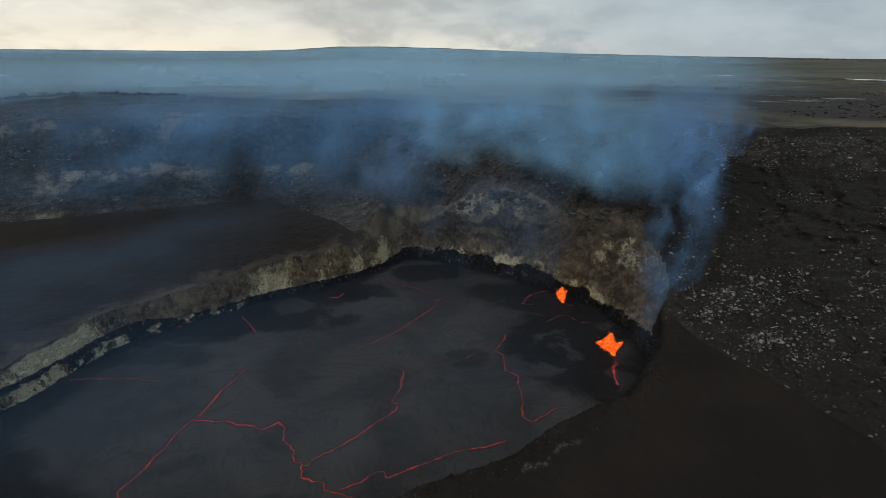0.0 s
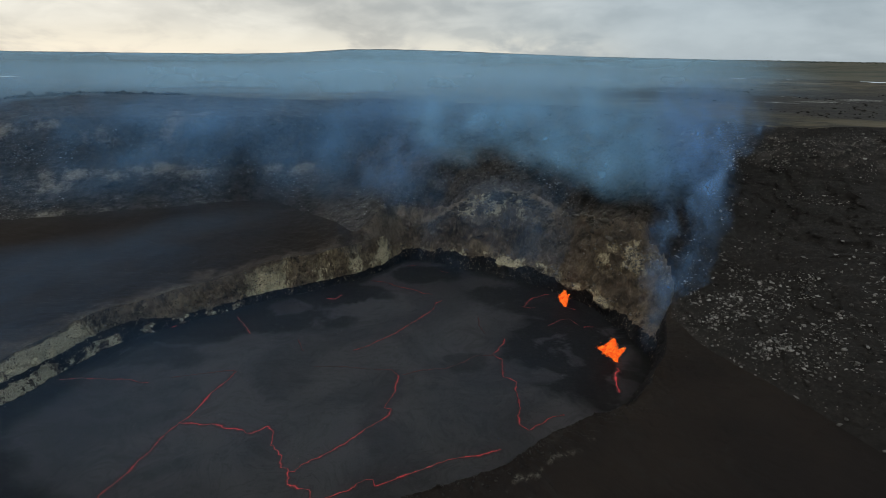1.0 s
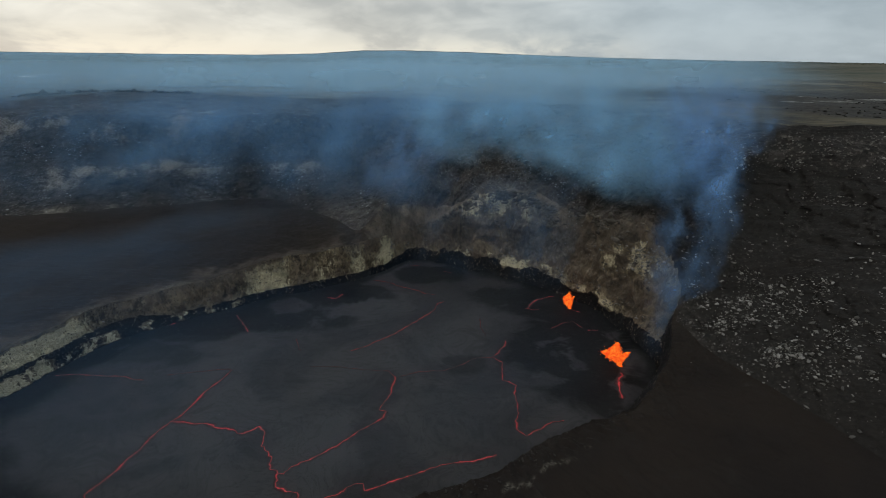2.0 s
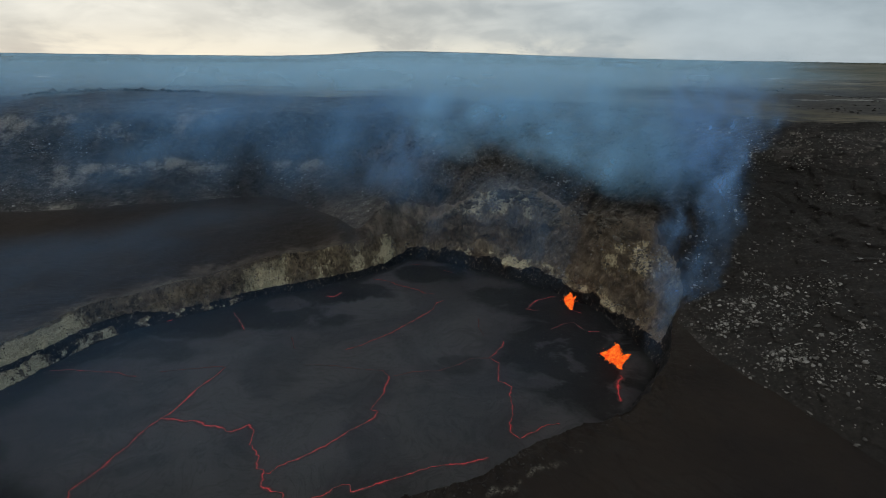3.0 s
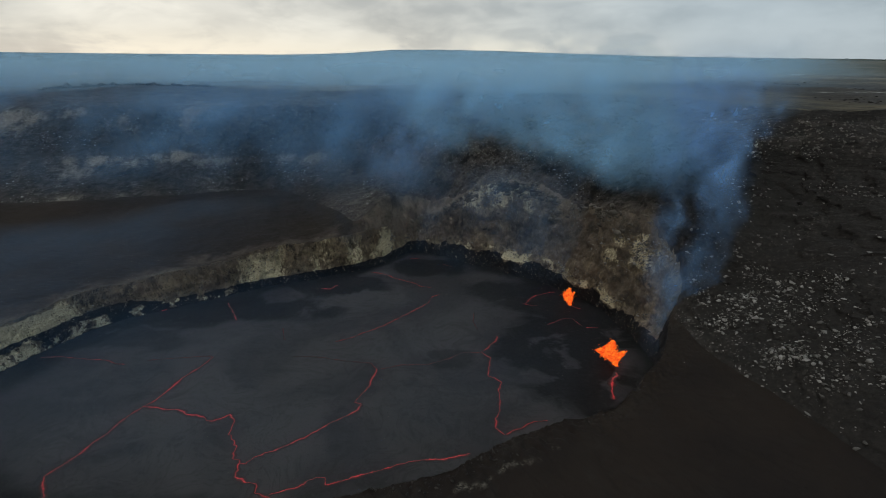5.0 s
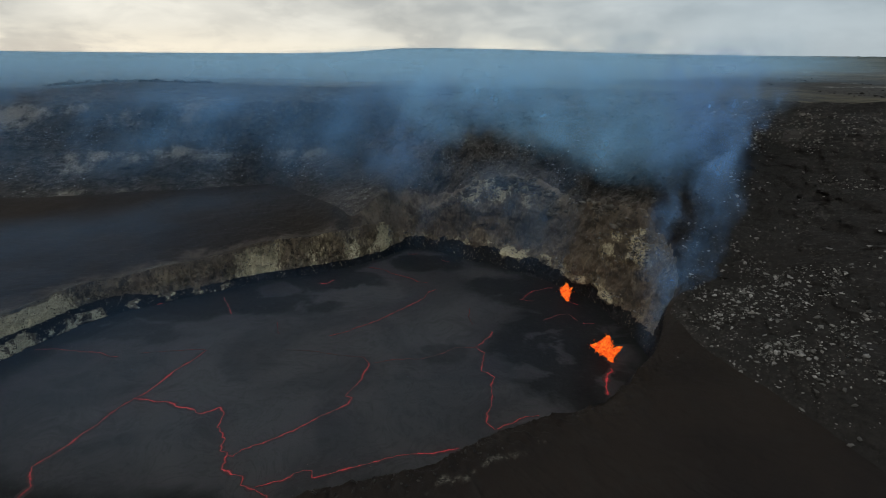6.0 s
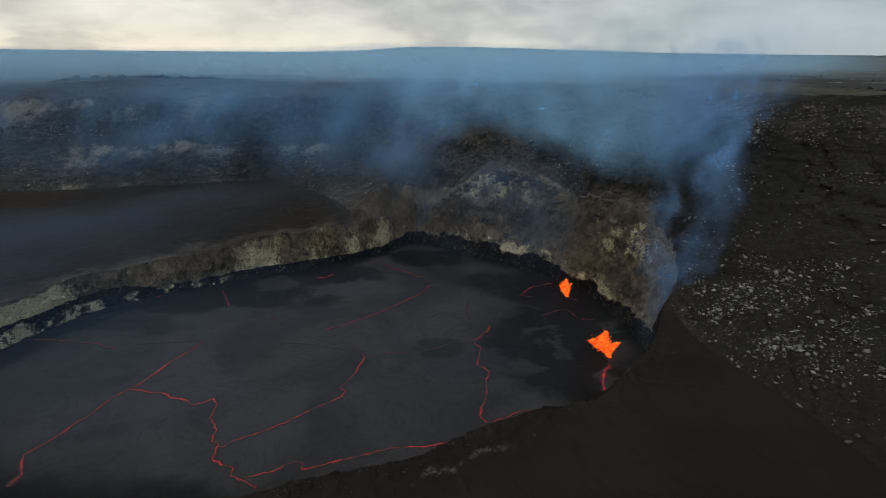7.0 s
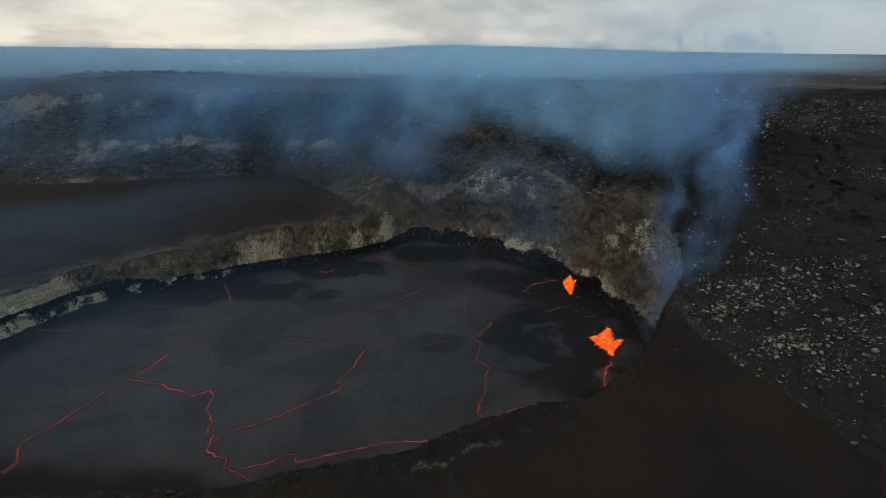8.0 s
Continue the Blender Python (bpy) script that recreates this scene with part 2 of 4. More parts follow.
def band(lower, upper, rows, rough_lower, rough_upper, belly=0.0, bow=0.0, steps=None, chunk=1.0):
    """The land between two outlines, with relief that runs on from one band to the next. rough: metres sideways, metres up, metres of jagged blocks."""
    s = (np.linspace(0, 1, rows) if steps is None else steps)[:, None]
    (r0, z0), (r1, z1) = lower, upper
    r = r0 + (r1 - r0) * s
    z = z0 + (z1 - z0) * s + bow * np.sin(np.pi * s) * np.minimum(1, np.abs(r1 - r0) / 40)
    p = polar(r, z)
    out_dir = np.stack([np.sin(TH), np.cos(TH), 0 * TH], -1)
    sideways = rough_lower[0] + (rough_upper[0] - rough_lower[0]) * s
    upward = rough_lower[1] + (rough_upper[1] - rough_lower[1]) * s
    q = p * (1, 1, 0.45)
    d = fbm(q, 26, 6, 3, 0.55) * sideways
    if belly:
        tall = np.clip((z1 - z0) / 30, 0.6, 1.8)
        d = d + (ridged(q, 24, 5, 21) - 0.42 + 0.7 * (ridged(p, 8, 4, 25) - 0.42)) * belly * tall * (0.4 + 0.6 * back_arc) * np.sin(np.pi * s) ** 0.6
    if belly:
        d = d + 0.45 * np.sin(np.pi * s) ** 0.5 * fbm(p, 3.2, 3, 27)
        d = d + np.sin(np.pi * s) ** 0.5 * chunk * (0.9 * blocky(p * (1, 1, 0.7), 5.5 * chunk, 301) + 0.55 * blocky(p * (1, 1, 0.8), 2.4 * chunk, 311) + 0.3 * blocky(p, 1.2 * chunk, 321))
        d = d + 1.6 * belly * back_arc * np.sin(np.pi * s) ** 0.7 * fbm(p * (1, 1, 0.25), 42, 3, 29)
    jag = rough_lower[2] + (rough_upper[2] - rough_lower[2]) * s
    h = fbm(p * (1, 1, 0), 48, 6, 11) * upward + jag * (0.7 * fbm(p * (1, 1, 0), 8, 4, 13) + 0.5 * blocky(p * (1, 1, 0), 6.5, 331) + 0.3 * blocky(p * (1, 1, 0), 2.6, 341))
    return p + out_dir * d[..., None] + np.stack([0 * h, 0 * h, h], -1)


shore, lip, foot, ledge, brow, rim = (ring(x) for x in (SHORE, LIP, FOOT, LEDGE, BROW, RIM))
mid = (np.full_like(TH, 1500.0), 106 + 14 * smooth(np.degrees(TH), 20, 36) * smooth(np.degrees(TH), 120, 90))
far_az, far_z = zip(*FAR)
ends = (np.full_like(TH, 4300.0), np.interp(np.degrees((TH + np.pi) % (2 * np.pi) - np.pi), far_az, far_z))
N_SHORE, N_LIP, N_FOOT = (0.6, 0.0, 0.0), (1.8 + 2.5 * back_arc, 0.9 + 2.5 * back_arc, 0.6 + 1.8 * back_arc), (2.2 + 3.0 * back_arc, 0.9 + 2.5 * back_arc, 0.3 + 1.8 * back_arc)
N_LEDGE, N_BROW, N_RIM, N_MID = (6.0, 3.5, 1.5), (6.0, 3.0, 1.5), (5.0, 1.2, 0.5), (0.0, 3.0, 0.0)

inner_p = band(shore, lip, 84, N_SHORE, N_LIP, belly=3.0)
S_FLOOR = np.linspace(0, 1, 84) ** 1.9
floor_p = band(lip, foot, 84, N_LIP, N_FOOT, steps=S_FLOOR)
# broken rock along the near edge
edge_w = smooth(S_FLOOR[:, None] * (foot[0] - lip[0]), 16, 1) * smooth(floor_p[..., 1], 225, 190)
ramp = np.minimum(1, np.arange(84) / 3.0)[:, None]
floor_p[..., 2] += edge_w * ramp * (1.5 * ridged(floor_p * (1, 1, 0), 9, 5, 33) + 0.7 * fbm(floor_p * (1, 1, 0), 2.2, 3, 35))
talus_p = band(foot, ledge, 84, N_FOOT, N_LEDGE, belly=1.2, chunk=1.4)
upper_p = band(ledge, brow, 84, N_LEDGE, N_BROW, belly=4.0, chunk=2.0)
edge_p = band(brow, rim, 40, N_BROW, N_RIM, belly=1.5, chunk=1.8)
plain_p = band(rim, mid, 90, N_RIM, N_MID, steps=np.linspace(0, 1, 90) ** 2)
far_p = band(mid, ends, 40, N_MID, (0.0, 1.5, 0.0), steps=np.linspace(0, 1, 40) ** 1.3)
s_far = (np.linspace(0, 1, 40) ** 1.3)[:, None]
far_p[..., 2] = mid[1] + (far_p[..., 2] - mid[1]) * smooth(s_far, 0.5, 1.0) + fbm(far_p * (1, 1, 0), 260, 5, 31) * 6 * smooth(s_far, 0, 0.3) * smooth(s_far, 1.0, 0.7)

# ---------------------------------------------------------------- materials of the land
def slope_tone(nt):
    """Brown ashy rubble of the back slope."""
    wide, fine, chip = grain(nt, 17, 6, 0.62, 0.7), grain(nt, 2.0, 6, 0.68), blocks_tone(nt, 1.7)
    c = mix(nt, spread(nt, wide, 0.36, 0.64), (0.048, 0.041, 0.035), (0.140, 0.116, 0.092))
    c = mix(nt, spread(nt, grain(nt, 34, 4, 0.5, 0.6), 0.52, 0.68, 0.0, 0.6), c, (0.062, 0.045, 0.035))
    c = mix(nt, spread(nt, fine, 0.46, 0.34, 0.0, 0.7), c, (0.022, 0.019, 0.017))
    return mix(nt, calc(nt, "MULTIPLY", spread(nt, chip, 0.86, 0.97), spread(nt, wide, 0.4, 0.6, 0.1, 0.6)), c, (0.13, 0.118, 0.10))


# spalled lake wall: black splash crust below, pale and brown rock above
m_inner, nt, out = material("spalled_lava_cliff")
streak = grain(nt, 7.0, 9, 0.68, 0.5, (1, 1, 0.6))
ribs = grain(nt, 2.6, 6, 0.65, 0.3, (1, 1, 0.4))
pit_shade = cells(nt, 1.3, (1, 1, 0.7))
speck = grain(nt, 0.7, 5, 0.7)
broken = field(nt, "broken")
pale = calc(nt, "ADD", field(nt, "pale"), calc(nt, "MULTIPLY", calc(nt, "MULTIPLY", calc(nt, "SUBTRACT", streak, 0.5), 1.5), broken))
pale = calc(nt, "ADD", pale, calc(nt, "MULTIPLY", calc(nt, "MULTIPLY", calc(nt, "SUBTRACT", ribs, 0.5), 1.1), broken))
block = blocks_tone(nt, 2.2, (1, 1, 0.75))
chip = blocks_tone(nt, 0.9)
# pale colour lowered in dots for the shade in pits, without relief
pale = calc(nt, "SUBTRACT", pale, spread(nt, pit_shade, 0.28, 0.10, 0.0, 0.45))
pale = calc(nt, "ADD", pale, calc(nt, "MULTIPLY", calc(nt, "MULTIPLY", calc(nt, "SUBTRACT", calc(nt, "ADD", block, chip), 1.0), 0.42), broken))
rock = mix(nt, spread(nt, streak, 0.35, 0.65), (0.115, 0.088, 0.060), (0.255, 0.200, 0.138))
hue = grain(nt, 26, 4, 0.5, 0.8)
rock = mix(nt, spread(nt, hue, 0.5, 0.66, 0.0, 0.75), rock, (0.092, 0.070, 0.056))
rock = mix(nt, spread(nt, hue, 0.46, 0.34, 0.0, 0.7), rock, (0.082, 0.080, 0.070))
# broad darker patches set by stretched noise
dark_patch = grain(nt, 15, 5, 0.6, 1.4, (1, 0.6, 0.6))
rock = mix(nt, spread(nt, dark_patch, 0.44, 0.34, 0.0, 0.8), rock, (0.022, 0.02, 0.019))
rock = mix(nt, spread(nt, ribs, 0.54, 0.64, 0.0, 0.6), rock, (0.14, 0.126, 0.107))
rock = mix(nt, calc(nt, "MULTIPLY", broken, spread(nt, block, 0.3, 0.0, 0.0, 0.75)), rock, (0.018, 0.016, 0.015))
rock = mix(nt, calc(nt, "MULTIPLY", broken, spread(nt, chip, 0.82, 0.97, 0.0, 0.6)), rock, (0.17, 0.15, 0.12))
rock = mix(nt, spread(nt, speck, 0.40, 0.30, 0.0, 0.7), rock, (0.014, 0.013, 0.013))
rock = mix(nt, spread(nt, pale, 0.10, 0.5), rock, mix(nt, spread(nt, ribs, 0.4, 0.6), (0.13, 0.102, 0.066), (0.27, 0.22, 0.145)))
rock = mix(nt, spread(nt, pale, 0.55, 0.85), rock, mix(nt, spread(nt, speck, 0.35, 0.65), (0.42, 0.36, 0.235), (0.73, 0.655, 0.45)))
rock = mix(nt, calc(nt, "MULTIPLY", field(nt, "ashy"), spread(nt, ribs, 0.35, 0.6, 1.0, 0.6)), rock, slope_tone(nt))
# flat dark dots painted for the shade inside small holes
hole_shade = calc(nt, "MULTIPLY", spread(nt, cells(nt, 1.3, (1, 1, 0.8)), 0.32, 0.20), spread(nt, grain(nt, 4, 4, 0.6), 0.44, 0.54))
rock = mix(nt, calc(nt, "MULTIPLY", hole_shade, field(nt, "shade_dots")), rock, (0.012, 0.011, 0.011))
crust = spread(nt, calc(nt, "ADD", field(nt, "crust"), calc(nt, "MULTIPLY", calc(nt, "SUBTRACT", streak, 0.5), 1.0)), 0.35, 0.6)
crust = calc(nt, "MULTIPLY", crust, spread(nt, calc(nt, "MULTIPLY", chip, ribs), 0.46, 0.54, 1.0, 0.35))
rock = mix(nt, crust, rock, (0.016, 0.0155, 0.017))
rough_h = calc(nt, "ADD", streak, calc(nt, "ADD", calc(nt, "MULTIPLY", speck, 0.7), calc(nt, "MULTIPLY", ribs, 0.6)))
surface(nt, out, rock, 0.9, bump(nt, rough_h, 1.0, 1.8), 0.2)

# black lava floor with a thin brown dusting
m_floor, nt, out = material("black_ash_floor")
broad = grain(nt, 60, 5, 0.55, 0.4)
gritty = grain(nt, 1.3, 8, 0.7)
flow = grain(nt, 14, 6, 0.6, 1.0)
ash = mix(nt, spread(nt, broad, 0.35, 0.65), (0.0088, 0.0062, 0.0051), (0.0136, 0.0094, 0.0068))
ash = mix(nt, spread(nt, flow, 0.56, 0.74, 0.0, 0.6), ash, (0.016, 0.0138, 0.0118))
ash = mix(nt, field(nt, "rubble"), ash, slope_tone(nt))
ash = mix(nt, calc(nt, "MULTIPLY", field(nt, "pale"), spread(nt, gritty, 0.42, 0.6)), ash, (0.20, 0.185, 0.15))
ash = mix(nt, spread(nt, gritty, 0.62, 0.75, 0.0, 0.35), ash, (0.055, 0.05, 0.045))
surface(nt, out, ash, 0.92, bump(nt, calc(nt, "ADD", gritty, calc(nt, "MULTIPLY", flow, 2.0)), 0.5, 0.5), 0.2)

# outer wall and talus
m_wall, nt, out = material("blocky_crater_wall")
beds = grain(nt, 9, 8, 0.66, 0.5, (1, 1, 1.9))
blocks = cells(nt, 2.4)
grit = grain(nt, 1.6, 7, 0.7)
wall_c = mix(nt, spread(nt, beds, 0.34, 0.66), (0.0105, 0.0095, 0.0088), (0.036, 0.031, 0.027))
wall_c = mix(nt, calc(nt, "MULTIPLY", field(nt, "brown"), spread(nt, grit, 0.3, 0.6, 0.75, 1.0)), wall_c, slope_tone(nt))
block = blocks_tone(nt, 2.2, (1, 1, 1.2))
chip = blocks_tone(nt, 0.9)
slab = blocks_tone(nt, 4.5, (1, 1, 1.5))
wall_c = mix(nt, calc(nt, "MULTIPLY", spread(nt, slab, 0.6, 0.95, 0.0, 0.7), field(nt, "stony")), wall_c, (0.062, 0.056, 0.050))
wall_c = mix(nt, spread(nt, block, 0.45, 0.0, 0.0, 0.6), wall_c, (0.008, 0.0075, 0.007))
wall_c = mix(nt, field(nt, "bare"), wall_c, mix(nt, spread(nt, grit, 0.35, 0.65), (0.0112, 0.0101, 0.0093), (0.0196, 0.0173, 0.0156)))
pale = calc(nt, "ADD", field(nt, "pale"), calc(nt, "MULTIPLY", calc(nt, "SUBTRACT", beds, 0.5), 0.9))
pale = calc(nt, "ADD", pale, calc(nt, "MULTIPLY", calc(nt, "SUBTRACT", calc(nt, "ADD", block, chip), 1.0), 0.22))
wall_c = mix(nt, spread(nt, pale, 0.3, 1.1), wall_c, mix(nt, spread(nt, grit, 0.32, 0.68), (0.085, 0.075, 0.062), (0.215, 0.195, 0.165)))
flecks = calc(nt, "MULTIPLY", spread(nt, blocks, 0.30, 0.14), spread(nt, beds, 0.46, 0.56))
wall_c = mix(nt, calc(nt, "MULTIPLY", calc(nt, "MAXIMUM", calc(nt, "MULTIPLY", flecks, 0.5), spread(nt, chip, 0.88, 0.97, 0.0, 0.35)), field(nt, "stony")), wall_c, (0.20, 0.19, 0.17))
surface(nt, out, wall_c, 0.92, bump(nt, calc(nt, "ADD", beds, calc(nt, "MULTIPLY", grit, 0.4)), 0.9, 1.6), 0.2)

# dry plain of old flows, thin grass and pale ash flats
m_plain, nt, out = material("dry_lava_plain")
strips = grain(nt, 160, 6, 0.6, 0.6, (0.35, 1, 1))
patch = grain(nt, 30, 7, 0.65, 0.4, (0.5, 1, 1))
tuft = grain(nt, 4, 6, 0.7)
land = mix(nt, spread(nt, strips, 0.36, 0.62), (0.046, 0.040, 0.028), (0.105, 0.088, 0.056))
land = mix(nt, spread(nt, patch, 0.43, 0.6, 0.0, 0.85), land, (0.021, 0.021, 0.018))
land = mix(nt, calc(nt, "MULTIPLY", field(nt, "flow"), spread(nt, patch, 0.36, 0.56, 1.0, 0.75)), land, mix(nt, spread(nt, tuft, 0.4, 0.65), (0.012, 0.012, 0.012), (0.034, 0.031, 0.028)))
land = mix(nt, spread(nt, tuft, 0.55, 0.75, 0.0, 0.5), land, (0.06, 0.062, 0.03))
flats = grain(nt, 22, 9, 0.74, 1.2, (0.4, 1.3, 1))
land = mix(nt, spread(nt, calc(nt, "ADD", calc(nt, "MULTIPLY", flats, 0.9), field(nt, "flat")), 0.66, 0.73, 0.0, 0.8), land, mix(nt, spread(nt, tuft, 0.42, 0.6), (0.07, 0.068, 0.062), (0.34, 0.335, 0.32)))
surface(nt, out, land, 0.95, bump(nt, calc(nt, "ADD", patch, calc(nt, "MULTIPLY", tuft, 0.3)), 0.6, 2.0), 0.15)

m_far, nt, out = material("far_scrub_slopes")
woods = grain(nt, 220, 6, 0.62, 0.3, (0.5, 1, 1))
clumps = grain(nt, 40, 5, 0.7)
land = mix(nt, spread(nt, woods, 0.38, 0.62), (0.045, 0.05, 0.035), (0.09, 0.08, 0.055))
land = mix(nt, spread(nt, clumps, 0.4, 0.7, 0.0, 0.6), land, (0.03, 0.036, 0.024))
surface(nt, out, land, 0.95, None, 0.15)

# ---------------------------------------------------------------- land
x, y, z = inner_p[..., 0], inner_p[..., 1], inner_p[..., 2]
left = smooth(x, -39, -46) * smooth(y, 398, 385)
big_n = fbm(inner_p * (1, 1, 0.3), 38, 3, 41)
crest = lip[1][None, :]
up = np.clip((z + 3) / (crest + 3), 0, 1)
mid_n = fbm(inner_p, 13, 4, 45)
base_z = 5 + 5 * smooth(x, -160, -182)
pale_left = smooth(z, base_z, base_z + 3) * smooth(up, 1.0, 0.84) * np.clip(0.24 + 0.4 * big_n + 0.45 * mid_n, 0, 1.0)
for bx, by, br in ((-199, 226, 24), (-117, 321, 13), (-47, 381, 9), (-84, 342, 11), (-66, 355, 9)):
    pale_left += (1.15 if br > 11 or bx > -50 else 0.45) * np.exp(-(((x - bx) ** 2 + (y - by) ** 2) / br ** 2) ** 1.5) * smooth(z, base_z, base_z + 2) * smooth(up + 0.12 * mid_n, 1.02, 0.9)
# a lower terrace of pale rock shows between splashes near the shore
flecks_n = fbm(inner_p, 5, 5, 43, 0.7)
terrace = np.zeros_like(x)
for bx, by, br in ((-205, 208, 11), (-201, 218, 10), (-198, 247, 8), (-187, 256, 4.5)):
    terrace += 1.3 * np.exp(-(((x - bx) ** 2 + (y - by) ** 2) / br ** 2) ** 2)
terrace = np.clip(terrace, 0, 1.15) * smooth(z, 1.2, 2.4) * smooth(z + 2.5 * mid_n, 10, 8) * (0.35 + 0.75 * smooth(flecks_n, -0.35, 0.1))
terrace = np.maximum(terrace, 0.75 * smooth(y, 330, 270) * smooth(z, 1.2, 2.2) * smooth(z + 2 * mid_n, 10, 6) * smooth(flecks_n, 0.15, 0.5))
pale_back = smooth(z, 9, 12) * smooth(z + 5 * mid_n, 23, 15) * (0.15 + 1.2 * smooth(mid_n + 0.5 * big_n, -0.2, 0.3))
pale_back += 0.78 * np.exp(-((x - 30) / 34) ** 4) * smooth(z, 38, 50) * smooth(mid_n, -0.35, 0.35) + 0.8 * np.exp(-((x - 112) / 14) ** 2) * smooth(z, 26, 40) * smooth(mid_n, -0.1, 0.35) + 0.2 * smooth(z, 34, 48) * smooth(big_n + 0.6 * mid_n, 0.15, 0.6)
pale_back *= 1 - 0.85 * smooth(x, 108, 116) * smooth(z, 46, 34)
pale_v = left * np.maximum(pale_left, terrace) + (1 - left) * pale_back * smooth(y, 225, 270) * (0.25 + 0.75 * smooth(x, -2, 14))
crust_v = left * smooth(z, base_z + 4, base_z + 0.5) * (1 - smooth(terrace, 0.05, 0.4)) + (1 - left) * smooth(z + 4 * mid_n, 14, 9) * smooth(y, 225, 262) + (1 - left) * smooth(y, 262, 225)
# dark ash lies over the crown of the back cliff, and the slope under it is smooth brown rubble
patch_n = fbm(inner_p * (1, 1, 0.7), 30, 4, 49)
crags = np.clip(np.exp(-((x - 28) / 36) ** 2) * smooth(z, 38, 50) + np.exp(-((x - 112) / 13) ** 2) * smooth(z, 28, 38), 0, 1)
ashy = (1 - left) * smooth(up + 0.5 * patch_n, 0.2, 0.7) * (1 - 0.8 * crags * smooth(mid_n, -0.4, 0.2)) + left * smooth(up + 0.4 * mid_n, 0.62, 0.98) * np.clip(0.1 + smooth(x, -180, -164), 0, 0.9)
broken = left * (0.7 + 0.5 * smooth(terrace, 0.1, 0.5)) + (1 - left) * np.clip(0.25 + 0.6 * crags + 0.7 * smooth(z, 24, 14) + 0.5 * smooth(patch_n, 0.1, 0.5), 0, 1)
thing("crater_wall_inner", grid_mesh("crater_wall_inner", inner_p, True, {"pale": pale_v, "crust": crust_v, "ashy": np.clip(ashy, 0, 1), "broken": broken, "shade_dots": 0.15 + 0.75 * left}, shade=False), m_inner,
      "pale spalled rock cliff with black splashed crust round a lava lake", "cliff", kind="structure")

x, y = floor_p[..., 0], floor_p[..., 1]
s = S_FLOOR[:, None]
lip_rubble = smooth(s * (foot[0] - lip[0])[None, :] + 16 * fbm(floor_p, 14, 5, 59, 0.6), 17, 1) * smooth(x, -35, -50) * smooth(y, 150, 190)
near_lip = smooth(s * (foot[0] - lip[0])[None, :], 9, 0) * smooth(fbm(floor_p, 12, 4, 51), -0.2, 0.5)
def along(x, y, line, wide):
    """How near a place lies to a drawn line, 1 on it and 0 beyond its width."""
    best = np.full_like(x, 1e9)
    for (ax, ay), (bx, by) in zip(line[:-1], line[1:]):
        k = np.clip(((x - ax) * (bx - ax) + (y - ay) * (by - ay)) / ((bx - ax) ** 2 + (by - ay) ** 2), 0, 1)
        best = np.minimum(best, np.hypot(x - ax - k * (bx - ax), y - ay - k * (by - ay)))
    return smooth(best, wide, 0)


wob_x, wob_y = 2.6 * fbm(floor_p, 9, 4, 55), 2.6 * fbm(floor_p, 9, 4, 57)
lip_streak = along(x + wob_x, y + wob_y, [(24, 124), (32, 132), (40, 138), (48, 144), (58, 151)], 1.1) * smooth(fbm(floor_p * (1.0, 1.0, 0), 4, 4, 53), -0.3, 0.5)
thing("crater_floor", grid_mesh("crater_floor", floor_p, True, {"pale": near_lip * (0.03 + 0.38 * smooth(x, -60, -120)) + 0.55 * lip_streak, "rubble": np.maximum(0.34 * lip_rubble, np.maximum(0.4 * back_arc[None, :] * smooth(x, -30, -45) + 0.4 * back_arc[None, :] * smooth(x, 130, 122), smooth(x + 0.5 * y, 118, 128) * smooth(y, 340, 352) * smooth(x, 130, 122)))}), m_floor,
      "smooth black ash and lava floor of the crater", "ground", kind="structure")


